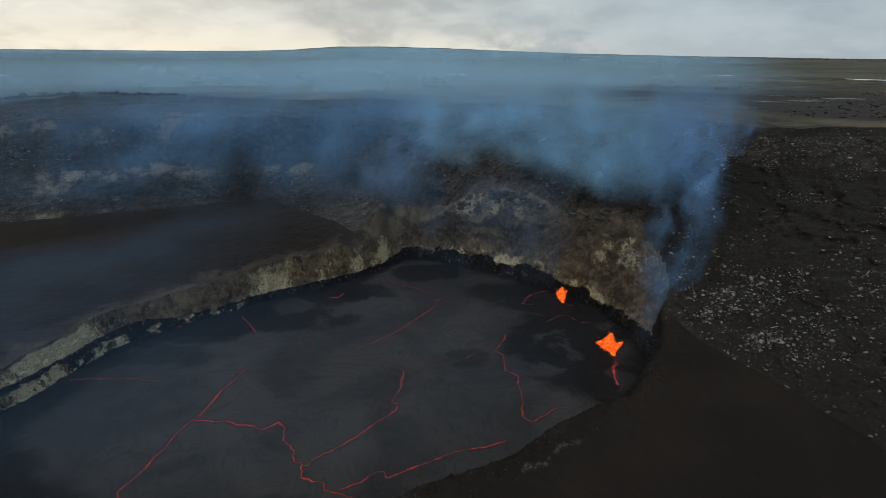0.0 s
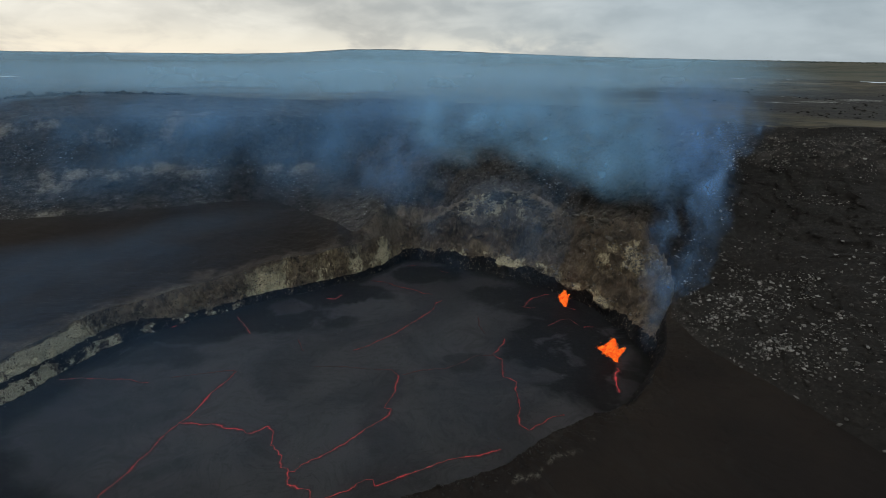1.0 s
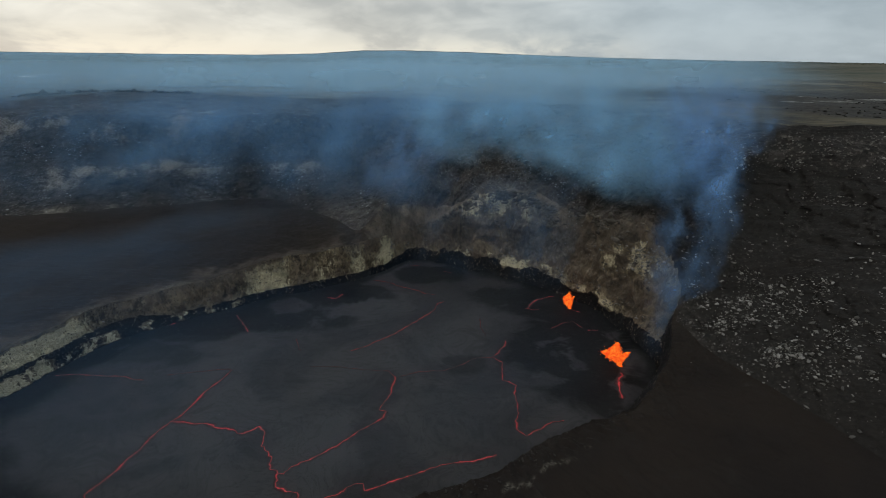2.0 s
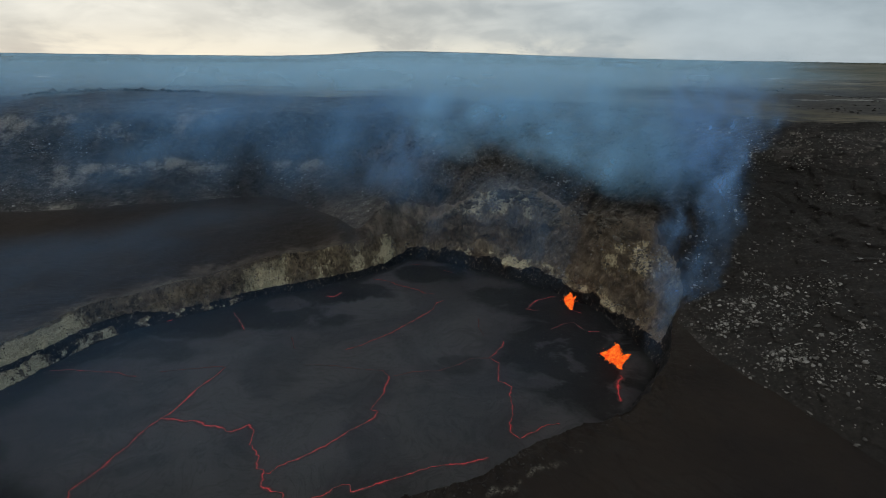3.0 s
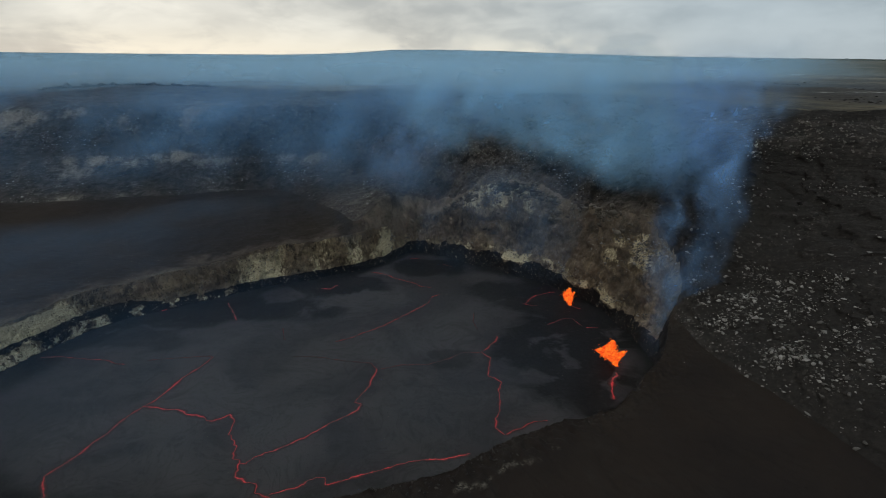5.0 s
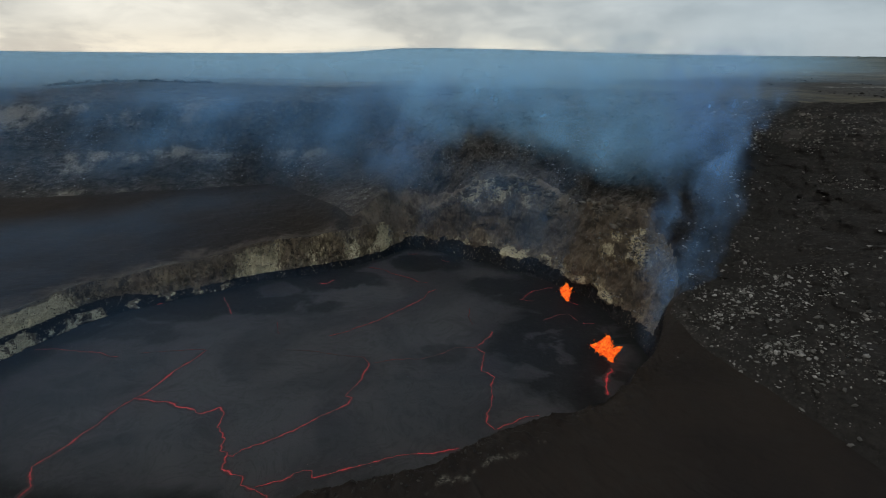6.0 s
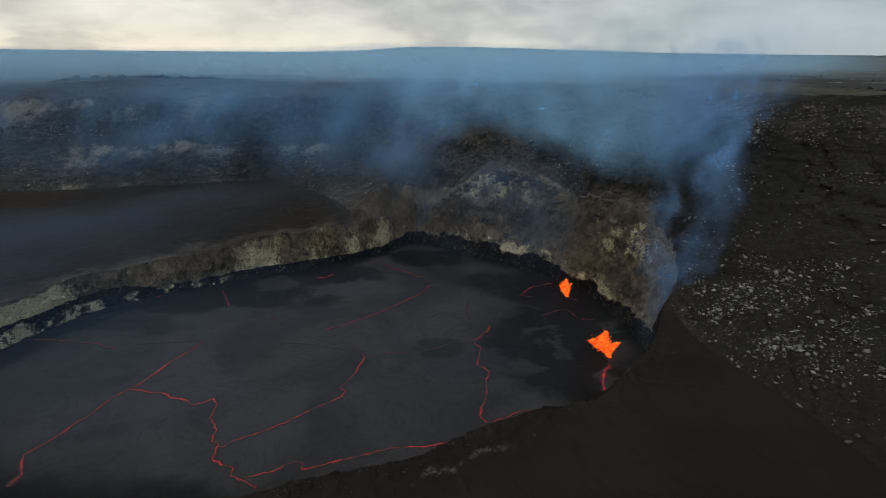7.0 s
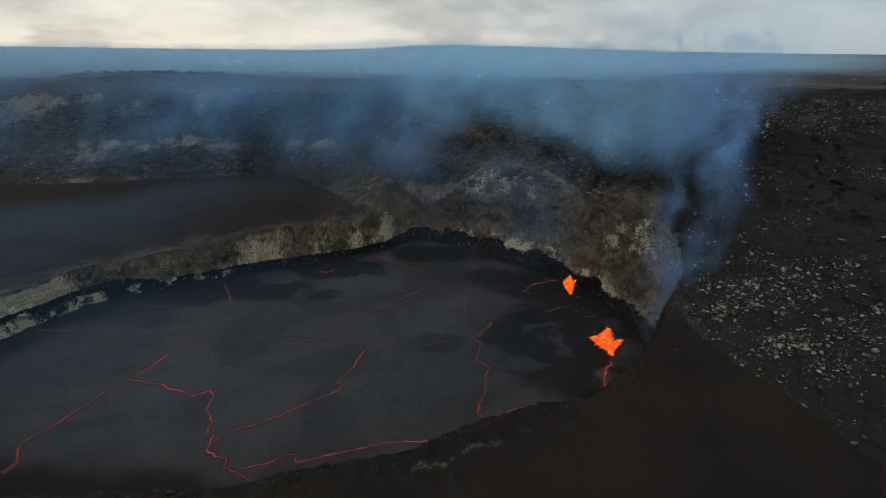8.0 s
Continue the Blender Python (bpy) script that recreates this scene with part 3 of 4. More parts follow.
def wall_fields(p):
    x, y, z = p[..., 0], p[..., 1], p[..., 2]
    n = fbm(p, 40, 4, 61)
    pale = np.zeros_like(x)
    shift, drop = 18 * fbm(p, 30, 5, 71, 0.6), 5 * fbm(p, 22, 5, 73, 0.6)
    for bx, by, bz, rx, rz, k in ((-359, 456, 55, 24, 9, 1.4), (-318, 472, 57, 38, 4, 0.8), (-257, 487, 57, 46, 4.5, 0.8), (-140, 486, 60, 32, 5, 1.0), (-268, 518, 98, 30, 12, 1.3),
                                  (-337, 497, 87, 22, 8, 0.9), (-452, 498, 90, 34, 16, 1.2), (-390, 503, 97, 26, 6, 0.9), (-337, 411, 33, 16, 4, 0.8), (-296, 434, 36, 14, 9, 0.5),
                                  (-300, 440, 42, 34, 4, 0.35)):
        loose = min(1.0, rx / 40)
        dz = z - bz + drop * loose
        pale += k * np.exp(-((x + shift * loose - bx) / rx) ** 4 - (dz / np.where(dz > 0, 0.6 * rz, 1.5 * rz)) ** 2 - ((y - by) / 60) ** 2)
    brown = smooth(x, -170, -120) * (0.15 + 0.55 * smooth(x, -10, -50)) * smooth(x, 150, 110) * smooth(z, 96, 62) * np.clip(0.6 + 0.7 * n, 0, 1)
    brown = np.maximum(brown, 0.4 * smooth(x, -60, -30) * smooth(x, 140, 118) * smooth(z, 90, 66) * smooth(y, 280, 320) * smooth(n, -0.35, 0.35))
    low_band = np.zeros_like(x)
    low_band[:26] = smooth(np.linspace(0, 1, 26), 1.0, 0.1)[:, None]
    brown = np.clip(np.maximum(brown, smooth(y, 255, 275) * low_band * np.maximum(back_arc, smooth(x, -66, -56)) * smooth(x, 132, 122) * (0.4 + 0.5 * n + 0.4 * smooth(x, -10, -40))), 0, 1)
    # blocky cliff under the rim, bare black slope on the eastern side
    east = smooth(x, 100, 140) * smooth(y, 420, 380)
    cliff = smooth(z, 104, 110) * smooth(z, 124, 119)
    pale += east * cliff * (0.2 + 0.3 * smooth(fbm(p * (1, 1, 0.25), 7, 5, 67, 0.65), 0.0, 0.7))
    stony = np.clip(0.25 + 0.75 * smooth(n, -0.3, 0.4), 0, 1) * (1 - 0.75 * east * (1 - cliff))
    ragged_n = fbm(p * (1, 1, 0.5), 17, 5, 65, 0.6)
    return {"pale": pale * np.clip(0.8 + 0.3 * n + 0.8 * ragged_n, 0.0, 1.3), "brown": brown * (0.55 + 0.45 * back_arc), "stony": stony, "bare": 0.85 * east * (1 - 0.95 * cliff * smooth(ragged_n, -0.5, 0.2))}


outer_p = np.concatenate([talus_p, upper_p[1:], edge_p[1:]])
thing("crater_wall_outer", grid_mesh("crater_wall_outer", outer_p, True, wall_fields(outer_p), shade=False), m_wall,
      "dark blocky crater wall with talus and pale ledges", "cliff", kind="structure")
x, y = plain_p[..., 0], plain_p[..., 1]
flat_v = np.zeros_like(x)
for bx, by, rx, ry, k in ((330, 535, 40, 12, 0.22), (385, 560, 50, 24, 0.22), (450, 590, 50, 20, 0.22), (286, 595, 22, 6, 0.22), (262, 470, 12, 5, 0.22), (400, 620, 60, 12, 0.18), (-190, 1480, 90, 40, 0.25), (-230, 745, 40, 9, 0.25),
                          (62, 548, 40, 7, 0.22), (-520, 900, 60, 12, 0.2)):
    flat_v += k * np.exp(-((x - bx) / rx) ** 2 - ((y - by) / ry) ** 2)
beyond = np.hypot(x - CX, y - CY) - rim[0][None, :]
flow_v = smooth(beyond + 45 * fbm(plain_p * (1, 1, 0), 70, 5, 75), 95, 135) * smooth(beyond, 620, 420) * smooth(x, 90, 170)
thing("ground", grid_mesh("ground", plain_p, True, {"flat": flat_v, "flow": flow_v}), m_plain, "dry brown lava plain with pale ash flats", "ground", kind="structure")
thing("backdrop", grid_mesh("backdrop", far_p, True), m_far, "distant low scrub slopes under the horizon", "hill", kind="structure")

# ---------------------------------------------------------------- lava lake
m_lake, nt, out = material("lava_crust")
sheet = grain(nt, 60, 5, 0.55, 0.9)
swirl = grain(nt, 24, 8, 0.62, 2.2)
skin = grain(nt, 2.4, 9, 0.68, 0.5)
veins = grain(nt, 24, 5, 0.55, 2.0)
lake_c = mix(nt, spread(nt, sheet, 0.38, 0.62), (0.0245, 0.0241, 0.0262), (0.0394, 0.0384, 0.0398))
lake_c = mix(nt, spread(nt, swirl, 0.55, 0.63, 0.0, 0.34), lake_c, (0.014, 0.014, 0.0145))
lake_c = mix(nt, calc(nt, "MULTIPLY", spread(nt, veins, 0.47, 0.495), calc(nt, "MULTIPLY", spread(nt, veins, 0.53, 0.505), 0.26)), lake_c, (0.012, 0.012, 0.012))
lake_c = mix(nt, calc(nt, "MULTIPLY", field(nt, "fresh"), spread(nt, skin, 0.3, 0.5, 0.75, 1.0)), lake_c, (0.0075, 0.0075, 0.008))
lake_c = mix(nt, spread(nt, skin, 0.56, 0.74, 0.0, 0.4), lake_c, (0.046, 0.046, 0.045))
surface(nt, out, lake_c, 0.8, bump(nt, calc(nt, "ADD", skin, swirl), 0.4, 0.3), 0.15)

sl = (np.linspace(0.0, 1, 110) ** 0.8 + 1e-5)[:, None]
lake_p = polar(sl * (shore[0] + 4.0), np.full((110, len(TH)), LAKE_Z))
lake_p[..., 2] += 0.12 * fbm(lake_p * (1, 1, 0), 12, 4, 71)
x, y = lake_p[..., 0], lake_p[..., 1]
n = fbm(lake_p * (1, 1, 0) + 9 * np.stack([fbm(lake_p, 22, 3, 83), fbm(lake_p, 22, 3, 85), 0 * lake_p[..., 0]], -1), 26, 6, 81, 0.6)
fresh = np.zeros_like(x)
for bx, by, rx, ry, k in ((66, 262, 26, 36, 1.0), (80, 262, 27, 34, 1.3), (90, 238, 24, 30, 0.9), (-12, 368, 24, 18, 1.0), (74, 332, 46, 24, 0.9), (92, 290, 30, 34, 1.1), (-140, 286, 44, 15, 0.8), (-82, 322, 28, 13, 0.95),
                          (-150, 268, 26, 8, 0.8), (12, 248, 16, 10, 0.6), (-5, 225, 9, 22, 0.4), (-104, 292, 42, 16, 0.9), (-60, 330, 30, 14, 0.9), (-165, 245, 30, 12, 0.6)):
    fresh += k * smooth(np.exp(-((x - bx) / rx) ** 2 - ((y - by) / ry) ** 2) * (1 + 1.25 * n), 0.2, 0.6)
fresh = np.clip(fresh + smooth(sl + 0.05 * n + 0.075 * smooth(x, -20, -60), 0.91, 0.985), 0, 1)
lake = thing("lava_lake", grid_mesh("lava_lake", lake_p, True, {"fresh": fresh}), m_lake,
             "dark grey crusted lava lake with glowing red cracks", "lava lake", kind="structure")


def glow(name, dim, hot, strength, size, low, crust_c=None):
    m, nt, out = material(name)
    e = nt.nodes.new("ShaderNodeEmission")
    f = calc(nt, "MULTIPLY", field(nt, "molten"), spread(nt, grain(nt, size, 5, 0.7), 0.36, 0.64, low, 1.1))
    nt.links.new(mix(nt, f, dim, hot), e.inputs["Color"])
    e.inputs["Strength"].default_value = strength
    if crust_c is None:
        nt.links.new(e.outputs[0], out.inputs["Surface"])
    else:
        d = nt.nodes.new("ShaderNodeBsdfDiffuse")
        d.inputs["Color"].default_value = (*crust_c, 1.0)
        both = nt.nodes.new("ShaderNodeAddShader")
        nt.links.new(d.outputs[0], both.inputs[0])
        nt.links.new(e.outputs[0], both.inputs[1])
        nt.links.new(both.outputs[0], out.inputs["Surface"])
    return m


m_crack = glow("glowing_crack", (0.0, 0.0, 0.0), (0.54, 0.030, 0.036), 0.85, 0.8, 0.3, (0.036, 0.036, 0.036))
m_fire = glow("molten_lava", (0.70, 0.045, 0.006), (1.0, 0.27, 0.03), 1.2, 1.6, 0.4)
def crack(points, width, bright, jag, seed):
    """A thread of bare lava between crust plates, with a faint emissive halo painted beside it as its glow."""
    p = np.array(points, float)
    seg = np.hypot(*np.diff(p, axis=0).T)
    at = np.concatenate([[0], np.cumsum(seg)])
    n = max(8, int(at[-1] / 0.3))
    s = np.linspace(0, at[-1], n)
    c = np.stack([np.interp(s, at, p[:, 0]), np.interp(s, at, p[:, 1]), np.zeros(n)], -1)
    r = np.random.default_rng(90 + seed)
    for step, size in ((5.0, 0.75), (1.8, 0.5), (0.8, 0.2)):
        nodes = np.arange(-step, at[-1] + 2 * step, step)
        for k in (0, 1):
            c[:, k] += jag * size * np.interp(s, nodes + r.uniform(-0.3, 0.3, len(nodes)) * step, r.uniform(-1, 1, len(nodes)))
    t = np.gradient(c, axis=0)
    t /= np.linalg.norm(t[:, :2], axis=1)[:, None] + 1e-9
    side = np.stack([-t[:, 1], t[:, 0], 0 * t[:, 0]], -1)
    ends_v = np.minimum(1, np.minimum(s, at[-1] - s) / 2 + 0.6)
    wob = np.clip(0.8 + 0.7 * fbm(c, 3.5, 3, 290 + seed), 0.45, 1.5)
    w = (0.105 * width * ends_v * wob)[:, None]
    z = LAKE_Z + 0.16 + 0.12 * fbm(c * (1, 1, 0), 12, 4, 71)
    heat = bright * np.clip(0.95 + 0.9 * fbm(c, 4, 4, 390 + seed), 0.5, 1.3) * ends_v
    rows, hot = [], []
    # outer rows carry the painted red glow, fading to plain crust colour
    for k, dz, h in ((-10.0, -0.10, 0.0), (-3.5, 0.0, 0.10), (-0.7, 0.05, 1.0), (0.7, 0.05, 1.0), (3.5, 0.0, 0.10), (10.0, -0.10, 0.0)):
        q = c + side * w * k
        q[:, 2] = z + dz
        rows.append(q)
        hot.append(heat * h)
    return grid_mesh("crack", np.stack(rows), False, {"molten": np.stack(hot)}, shade=False)


def open_crack(points, width, bright, jag):
    """points on the lake, width in metres, brightness, how jagged."""
    seed = int(abs(points[0][0] * 7 + points[-1][1] * 3)) % 97
    thing("crack", crack(points, width, bright, jag, seed), m_crack, "glowing red crack in the crust", parent=lake)


open_crack([(-106.7, 233.6), (-108.3, 225.2), (-111.9, 214.6), (-112.6, 205.1), (-113.8, 197.1), (-116.5, 192.5), (-118.8, 185.8), (-119.7, 180.4)], 1.25, 1.0, 0.25)
open_crack([(-119.7, 180.4), (-119.8, 174.2), (-121.7, 169.1), (-121.9, 163.2), (-123.9, 156.7), (-126.2, 150.5), (-123.5, 146.7), (-118.8, 142.1), (-118.7, 136.6)], 1.3, 0.6, 0.25)
open_crack([(-195.0, 222.6), (-183.5, 224.3), (-170.2, 223.9), (-159.3, 224.4), (-152.3, 221.6), (-147.6, 221.7)], 0.7, 0.47, 0.3)
open_crack([(-138.9, 226.8), (-129.6, 229.2), (-116.2, 232.7), (-109.3, 234.3), (-106.7, 233.6)], 0.6, 0.28, 0.3)
open_crack([(-116.5, 192.5), (-108.4, 191.6), (-103.0, 191.6), (-96.3, 189.7), (-87.7, 188.6), (-83.2, 186.6), (-78.8, 189.1), (-75.0, 191.5), (-72.9, 188.8), (-71.1, 188.3), (-70.3, 180.4), (-67.4, 176.3), (-62.5, 172.4), (-61.3, 167.5), (-58.1, 166.4), (-56.4, 162.2), (-56.1, 158.5), (-50.8, 157.3), (-46.7, 156.3), (-44.8, 152.0), (-39.8, 150.9), (-33.9, 148.2)], 1.0, 0.94, 1.0)
open_crack([(-20.5, 233.0), (-19.5, 230.7), (-20.0, 224.3), (-20.4, 218.1), (-23.2, 208.1), (-23.4, 206.0), (-20.2, 205.2), (-21.0, 201.1), (-22.8, 198.9), (-30.3, 191.4), (-33.5, 187.0), (-39.3, 180.6), (-46.8, 173.6), (-53.4, 168.3), (-55.5, 164.7), (-57.6, 165.0)], 0.9, 0.78, 0.6)
open_crack([(-20.5, 233.0), (-23.9, 237.8), (-29.8, 238.0), (-48.5, 239.6), (-66.9, 239.8)], 0.6, 0.2, 0.4)
open_crack([(-18.2, 233.4), (-6.5, 238.6), (4.8, 240.3), (15.4, 247.1), (20.6, 253.4), (25.0, 254.6), (31.9, 253.9)], 0.6, 0.3, 0.6)
open_crack([(40.6, 273.0), (38.4, 266.5), (31.8, 255.0), (36.2, 250.6), (36.0, 244.7), (35.4, 236.9), (35.5, 234.5), (40.0, 232.7), (42.6, 229.8), (40.8, 222.3), (42.4, 215.3), (41.9, 208.3), (39.8, 201.2), (40.3, 196.9), (44.2, 192.9)], 0.9, 0.78, 0.8)
open_crack([(25.7, 300.2), (25.4, 288.3), (28.7, 279.2)], 0.8, 0.35, 0.6)
open_crack([(1.4, 323.0), (-2.8, 318.8), (-4.0, 310.2), (-12.3, 296.9), (-20.2, 285.3), (-30.4, 272.0), (-43.1, 259.8), (-48.2, 255.9)], 0.9, 0.72, 0.6)
open_crack([(-53.1, 354.4), (-39.4, 349.9), (-29.6, 343.1), (-21.0, 340.4), (-12.6, 333.8), (-5.7, 332.0)], 0.9, 0.62, 0.6)
open_crack([(-40.0, 151.4), (-31.8, 156.2), (-26.3, 161.0), (-22.7, 161.8), (-21.9, 158.6), (-18.4, 159.9), (-11.1, 163.6), (0.1, 169.7), (7.9, 173.8), (20.6, 176.4), (30.2, 180.5)], 0.9, 0.9, 0.5)
open_crack([(44.2, 192.9), (50.6, 197.6), (57.0, 202.5), (62.1, 204.3)], 0.9, 0.88, 0.6)
open_crack([(-79.6, 322.1), (-73.6, 322.0), (-69.8, 328.3)], 1.6, 1.0, 0.6)
open_crack([(-130.4, 293.4), (-121.7, 282.6), (-114.2, 272.5)], 0.8, 0.53, 0.5)
open_crack([(-166.4, 278.5), (-163.6, 280.4)], 1.0, 0.75, 0.5)
open_crack([(-82.9, 266.5), (-76.7, 254.3)], 0.7, 0.22, 0.5)
open_crack([(56.7, 314.9), (61.1, 323.0), (66.1, 329.8), (73.6, 334.4), (78.6, 336.1)], 1.0, 0.75, 0.6)
open_crack([(56.0, 315.6), (60.9, 313.9), (65.5, 314.6)], 1.0, 0.88, 0.6)
open_crack([(85.1, 319.0), (88.1, 314.7), (92.0, 312.9)], 1.0, 1.0, 0.5)
open_crack([(69.4, 289.8), (78.2, 298.1), (84.9, 299.8), (89.5, 291.3)], 0.8, 0.47, 0.6)
open_crack([(91.8, 288.9), (98.6, 289.9)], 1.1, 1.0, 0.5)
open_crack([(99.3, 244.5), (100.2, 241.7), (96.9, 239.3), (95.8, 235.9)], 2.2, 1.0, 0.6)
open_crack([(95.8, 235.9), (94.1, 228.9), (94.0, 222.1)], 1.5, 1.0, 0.6)
open_crack([(-28.7, 383.6), (-20.9, 384.8)], 1.1, 0.81, 0.4)
open_crack([(-1.9, 375.6), (5.4, 372.0)], 1.0, 0.75, 0.4)


def fountain(name, base, lobes, pool, seed, label):
    """Clots of molten rock thrown up in ragged lobes, joined into one spray. lobes: across and up at foot and tip, spread there, clots."""
    r = np.random.default_rng(seed)
    v1, f1 = ball(1)
    root = new(name)
    root.location = base
    tagged(root, label, "lava fountain", "fountains in the lava lake")

    def clots(count_sets, sizes, v, f):
        verts, tris, heat, count = [], [], [], 0
        for (x0, z0, x1, z1, w0, w1, number), loose in count_sets:
            for k in range(number):
                u = (k + r.random()) / number
                w = (w0 + (w1 - w0) * u) * loose
                a, d = r.uniform(0, 2 * np.pi), w * min(1.5, abs(r.normal(0, 0.62)))
                mid_q = np.array((x0 + (x1 - x0) * u + math.cos(a) * d, 0.6 * math.sin(a) * d, max(0.1, z0 + (z1 - z0) * u + 0.5 * r.normal(0, w * 0.5))))
                size = r.uniform(*sizes) * (1.15 - 0.5 * u)
                shape = v * (1 + 0.45 * fbm(v + r.random(3) * 50, 0.8, 3, seed))[:, None]
                lean = math.atan2(x1 - x0, z1 - z0) + r.normal(0, 0.35)
                shape = shape * (size * 0.8, size * 0.8, size * r.uniform(1.0, 2.0))
                ca, sa = math.cos(lean), math.sin(lean)
                verts.append(np.stack([shape[:, 0] * ca + shape[:, 2] * sa, shape[:, 1], shape[:, 2] * ca - shape[:, 0] * sa], -1) + mid_q)
                tris.append(f + count)
                edge = d / max(w, 0.1)
                heat.append(np.full(len(v), np.clip(1.3 - 0.3 * u - 0.75 * edge + r.normal(0, 0.1), 0.0, 1)))
                count += len(v)
        return np.concatenate(verts), np.concatenate(tris), {"molten": np.concatenate(heat)}

    dense = [(*b[:6], b[6] * 6) for b in lobes]
    thing("spray", soup_mesh("spray", *clots([(b, 1.0) for b in dense], (0.16, 0.62), v1, f1), True), m_fire, "bright orange spray of molten lava", parent=root)
    loose = [((x0, z0, x1 * 1.1, z1 * 1.08, w0, w1, 30 + number // 2), 1.7) for x0, z0, x1, z1, w0, w1, number in lobes]
    thing("droplets", soup_mesh("droplets", *clots(loose, (0.07, 0.24), v1, f1), True), m_fire, "scattered glowing lava droplets", parent=root, kind="stuff")
    thing("pool", polar_pool(r, pool), m_fire, "glowing lava round the vent", parent=root)
    return root


def polar_pool(r, size):
    a = np.linspace(0, 2 * np.pi, 40, endpoint=False)
    rr = size * (0.7 + 0.5 * fbm(np.stack([np.cos(a), np.sin(a), 0 * a + r.random() * 9], -1), 0.7, 4, 7))
    rows = [np.stack([np.cos(a) * rr * k, np.sin(a) * rr * k * 0.8, 0 * a + h], -1) for k, h in ((0.02, 0.5), (0.5, 0.4), (1.0, 0.1))]
    return grid_mesh("pool", np.stack(rows), True, {"molten": np.stack([np.full(40, 0.5), np.full(40, 0.3), np.full(40, 0.0)])})


fountain("lava_fountain", (86.3, 317.7, LAKE_Z), ((0.0, 0.0, -1.4, 4.0, 0.4, 1.6, 70), (-1.2, 3.5, -2.4, 8.5, 2.0, 2.4, 150), (-2.4, 7.5, -1.6, 11.5, 2.2, 0.5, 60), (-2.0, 5.0, -4.8, 7.0, 1.4, 0.4, 30), (-1.5, 5.0, 1.6, 9.0, 1.4, 0.4, 40)), 1.0, 11,
         "small bright orange lava fountain near the cliff foot")
fountain("lava_fountain", (101.0, 251.1, LAKE_Z), ((0.0, 0.0, -1.6, 4.0, 0.5, 1.8, 90), (-1.4, 3.5, -5.0, 7.5, 2.0, 3.6, 280), (-4.5, 6.5, -9.4, 8.6, 3.0, 1.6, 130),
         (-5.0, 7.5, -3.2, 14.0, 3.2, 0.8, 170), (-1.6, 4.5, 3.0, 8.4, 2.0, 0.9, 100)), 1.5, 23,
         "tall bright orange lava fountain fanning out over the lake")

# ---------------------------------------------------------------- loose rock
m_rock, nt, out = material("pale_talus_rock")
g = nt.nodes.new("ShaderNodeNewGeometry")
tone = g.outputs["Random Per Island"]
mott = grain(nt, 0.7, 6, 0.65)
rc = mix(nt, spread(nt, tone, 0.35, 1.0), (0.012, 0.011, 0.010), (0.16, 0.152, 0.138))
rc = mix(nt, spread(nt, mott, 0.4, 0.65, 0.0, 0.6), rc, (0.10, 0.092, 0.08))
surface(nt, out, rc, 0.9, bump(nt, mott, 0.6, 0.15), 0.2)
m_boulder, nt, out = material("pale_boulder")
oi = nt.nodes.new("ShaderNodeObjectInfo")
mott = grain(nt, 0.8, 7, 0.65)
rc = mix(nt, calc(nt, "POWER", oi.outputs["Random"], 2.0), (0.05, 0.053, 0.050), (0.42, 0.41, 0.385))
rc = mix(nt, spread(nt, mott, 0.4, 0.65, 0.0, 0.6), rc, (0.12, 0.11, 0.098))
surface(nt, out, rc, 0.9, bump(nt, mott, 0.6, 0.2), 0.2)

ICO = ball(1)


def pick(p, weight, count, seed):
    """Random places on a sheet of points, more of them where weight is high, with an even spread over its area."""
    r = np.random.default_rng(seed)
    a = p[1:, :-1] - p[:-1, :-1]
    b = p[:-1, 1:] - p[:-1, :-1]
    area = np.linalg.norm(np.cross(a, b), axis=-1) * np.clip(weight[:-1, :-1], 0, None)
    prob = (area / area.sum()).reshape(-1)
    k = r.choice(len(prob), count, p=prob)
    i, j = k // area.shape[1], k % area.shape[1]
    return p[i, j] + a[i, j] * r.random((count, 1)) + b[i, j] * r.random((count, 1)), r


def scatter(name, p, weight, count, sizes, seed, label, mat=None):
    c, r = pick(p, weight, count, seed)
    v0, f0 = ICO
    n = len(v0)
    size = sizes[0] * (sizes[1] / sizes[0]) ** (r.random(count) ** 2.2)
    jit = 1 + r.normal(0, 0.33, (count, n, 1))
    axes = np.stack([r.uniform(0.8, 1.7, count), r.uniform(0.5, 1.1, count), r.uniform(0.4, 0.9, count)], -1)
    v = v0[None] * jit * axes[:, None] * size[:, None, None]
    a = r.uniform(0, 2 * np.pi, count)
    ca, sa = np.cos(a)[:, None], np.sin(a)[:, None]
    v = np.stack([v[..., 0] * ca - v[..., 1] * sa, v[..., 0] * sa + v[..., 1] * ca, v[..., 2]], -1) + c[:, None] + (0, 0, 0.1) * size[:, None, None]
    t = f0[None] + (np.arange(count) * n)[:, None, None]
    return thing(name, soup_mesh(name, v.reshape(-1, 3), t.reshape(-1, 3)), mat or m_rock, label, "rocks", kind="stuff")


x, y, z = talus_p[..., 0], talus_p[..., 1], talus_p[..., 2]
s = np.linspace(0, 1, 84)[:, None]
right = smooth(x, 118, 132) * smooth(y, 60, 120) * smooth(y, 300, 262) * (1 - 0.75 * smooth(x, 158, 140) * smooth(y, 242, 262))
clump = np.clip(0.45 + 1.5 * fbm(talus_p, 9, 4, 107), 0.02, 2) * (0.5 + 0.5 * smooth(x, 126, 146)) * smooth(y, 164, 204)
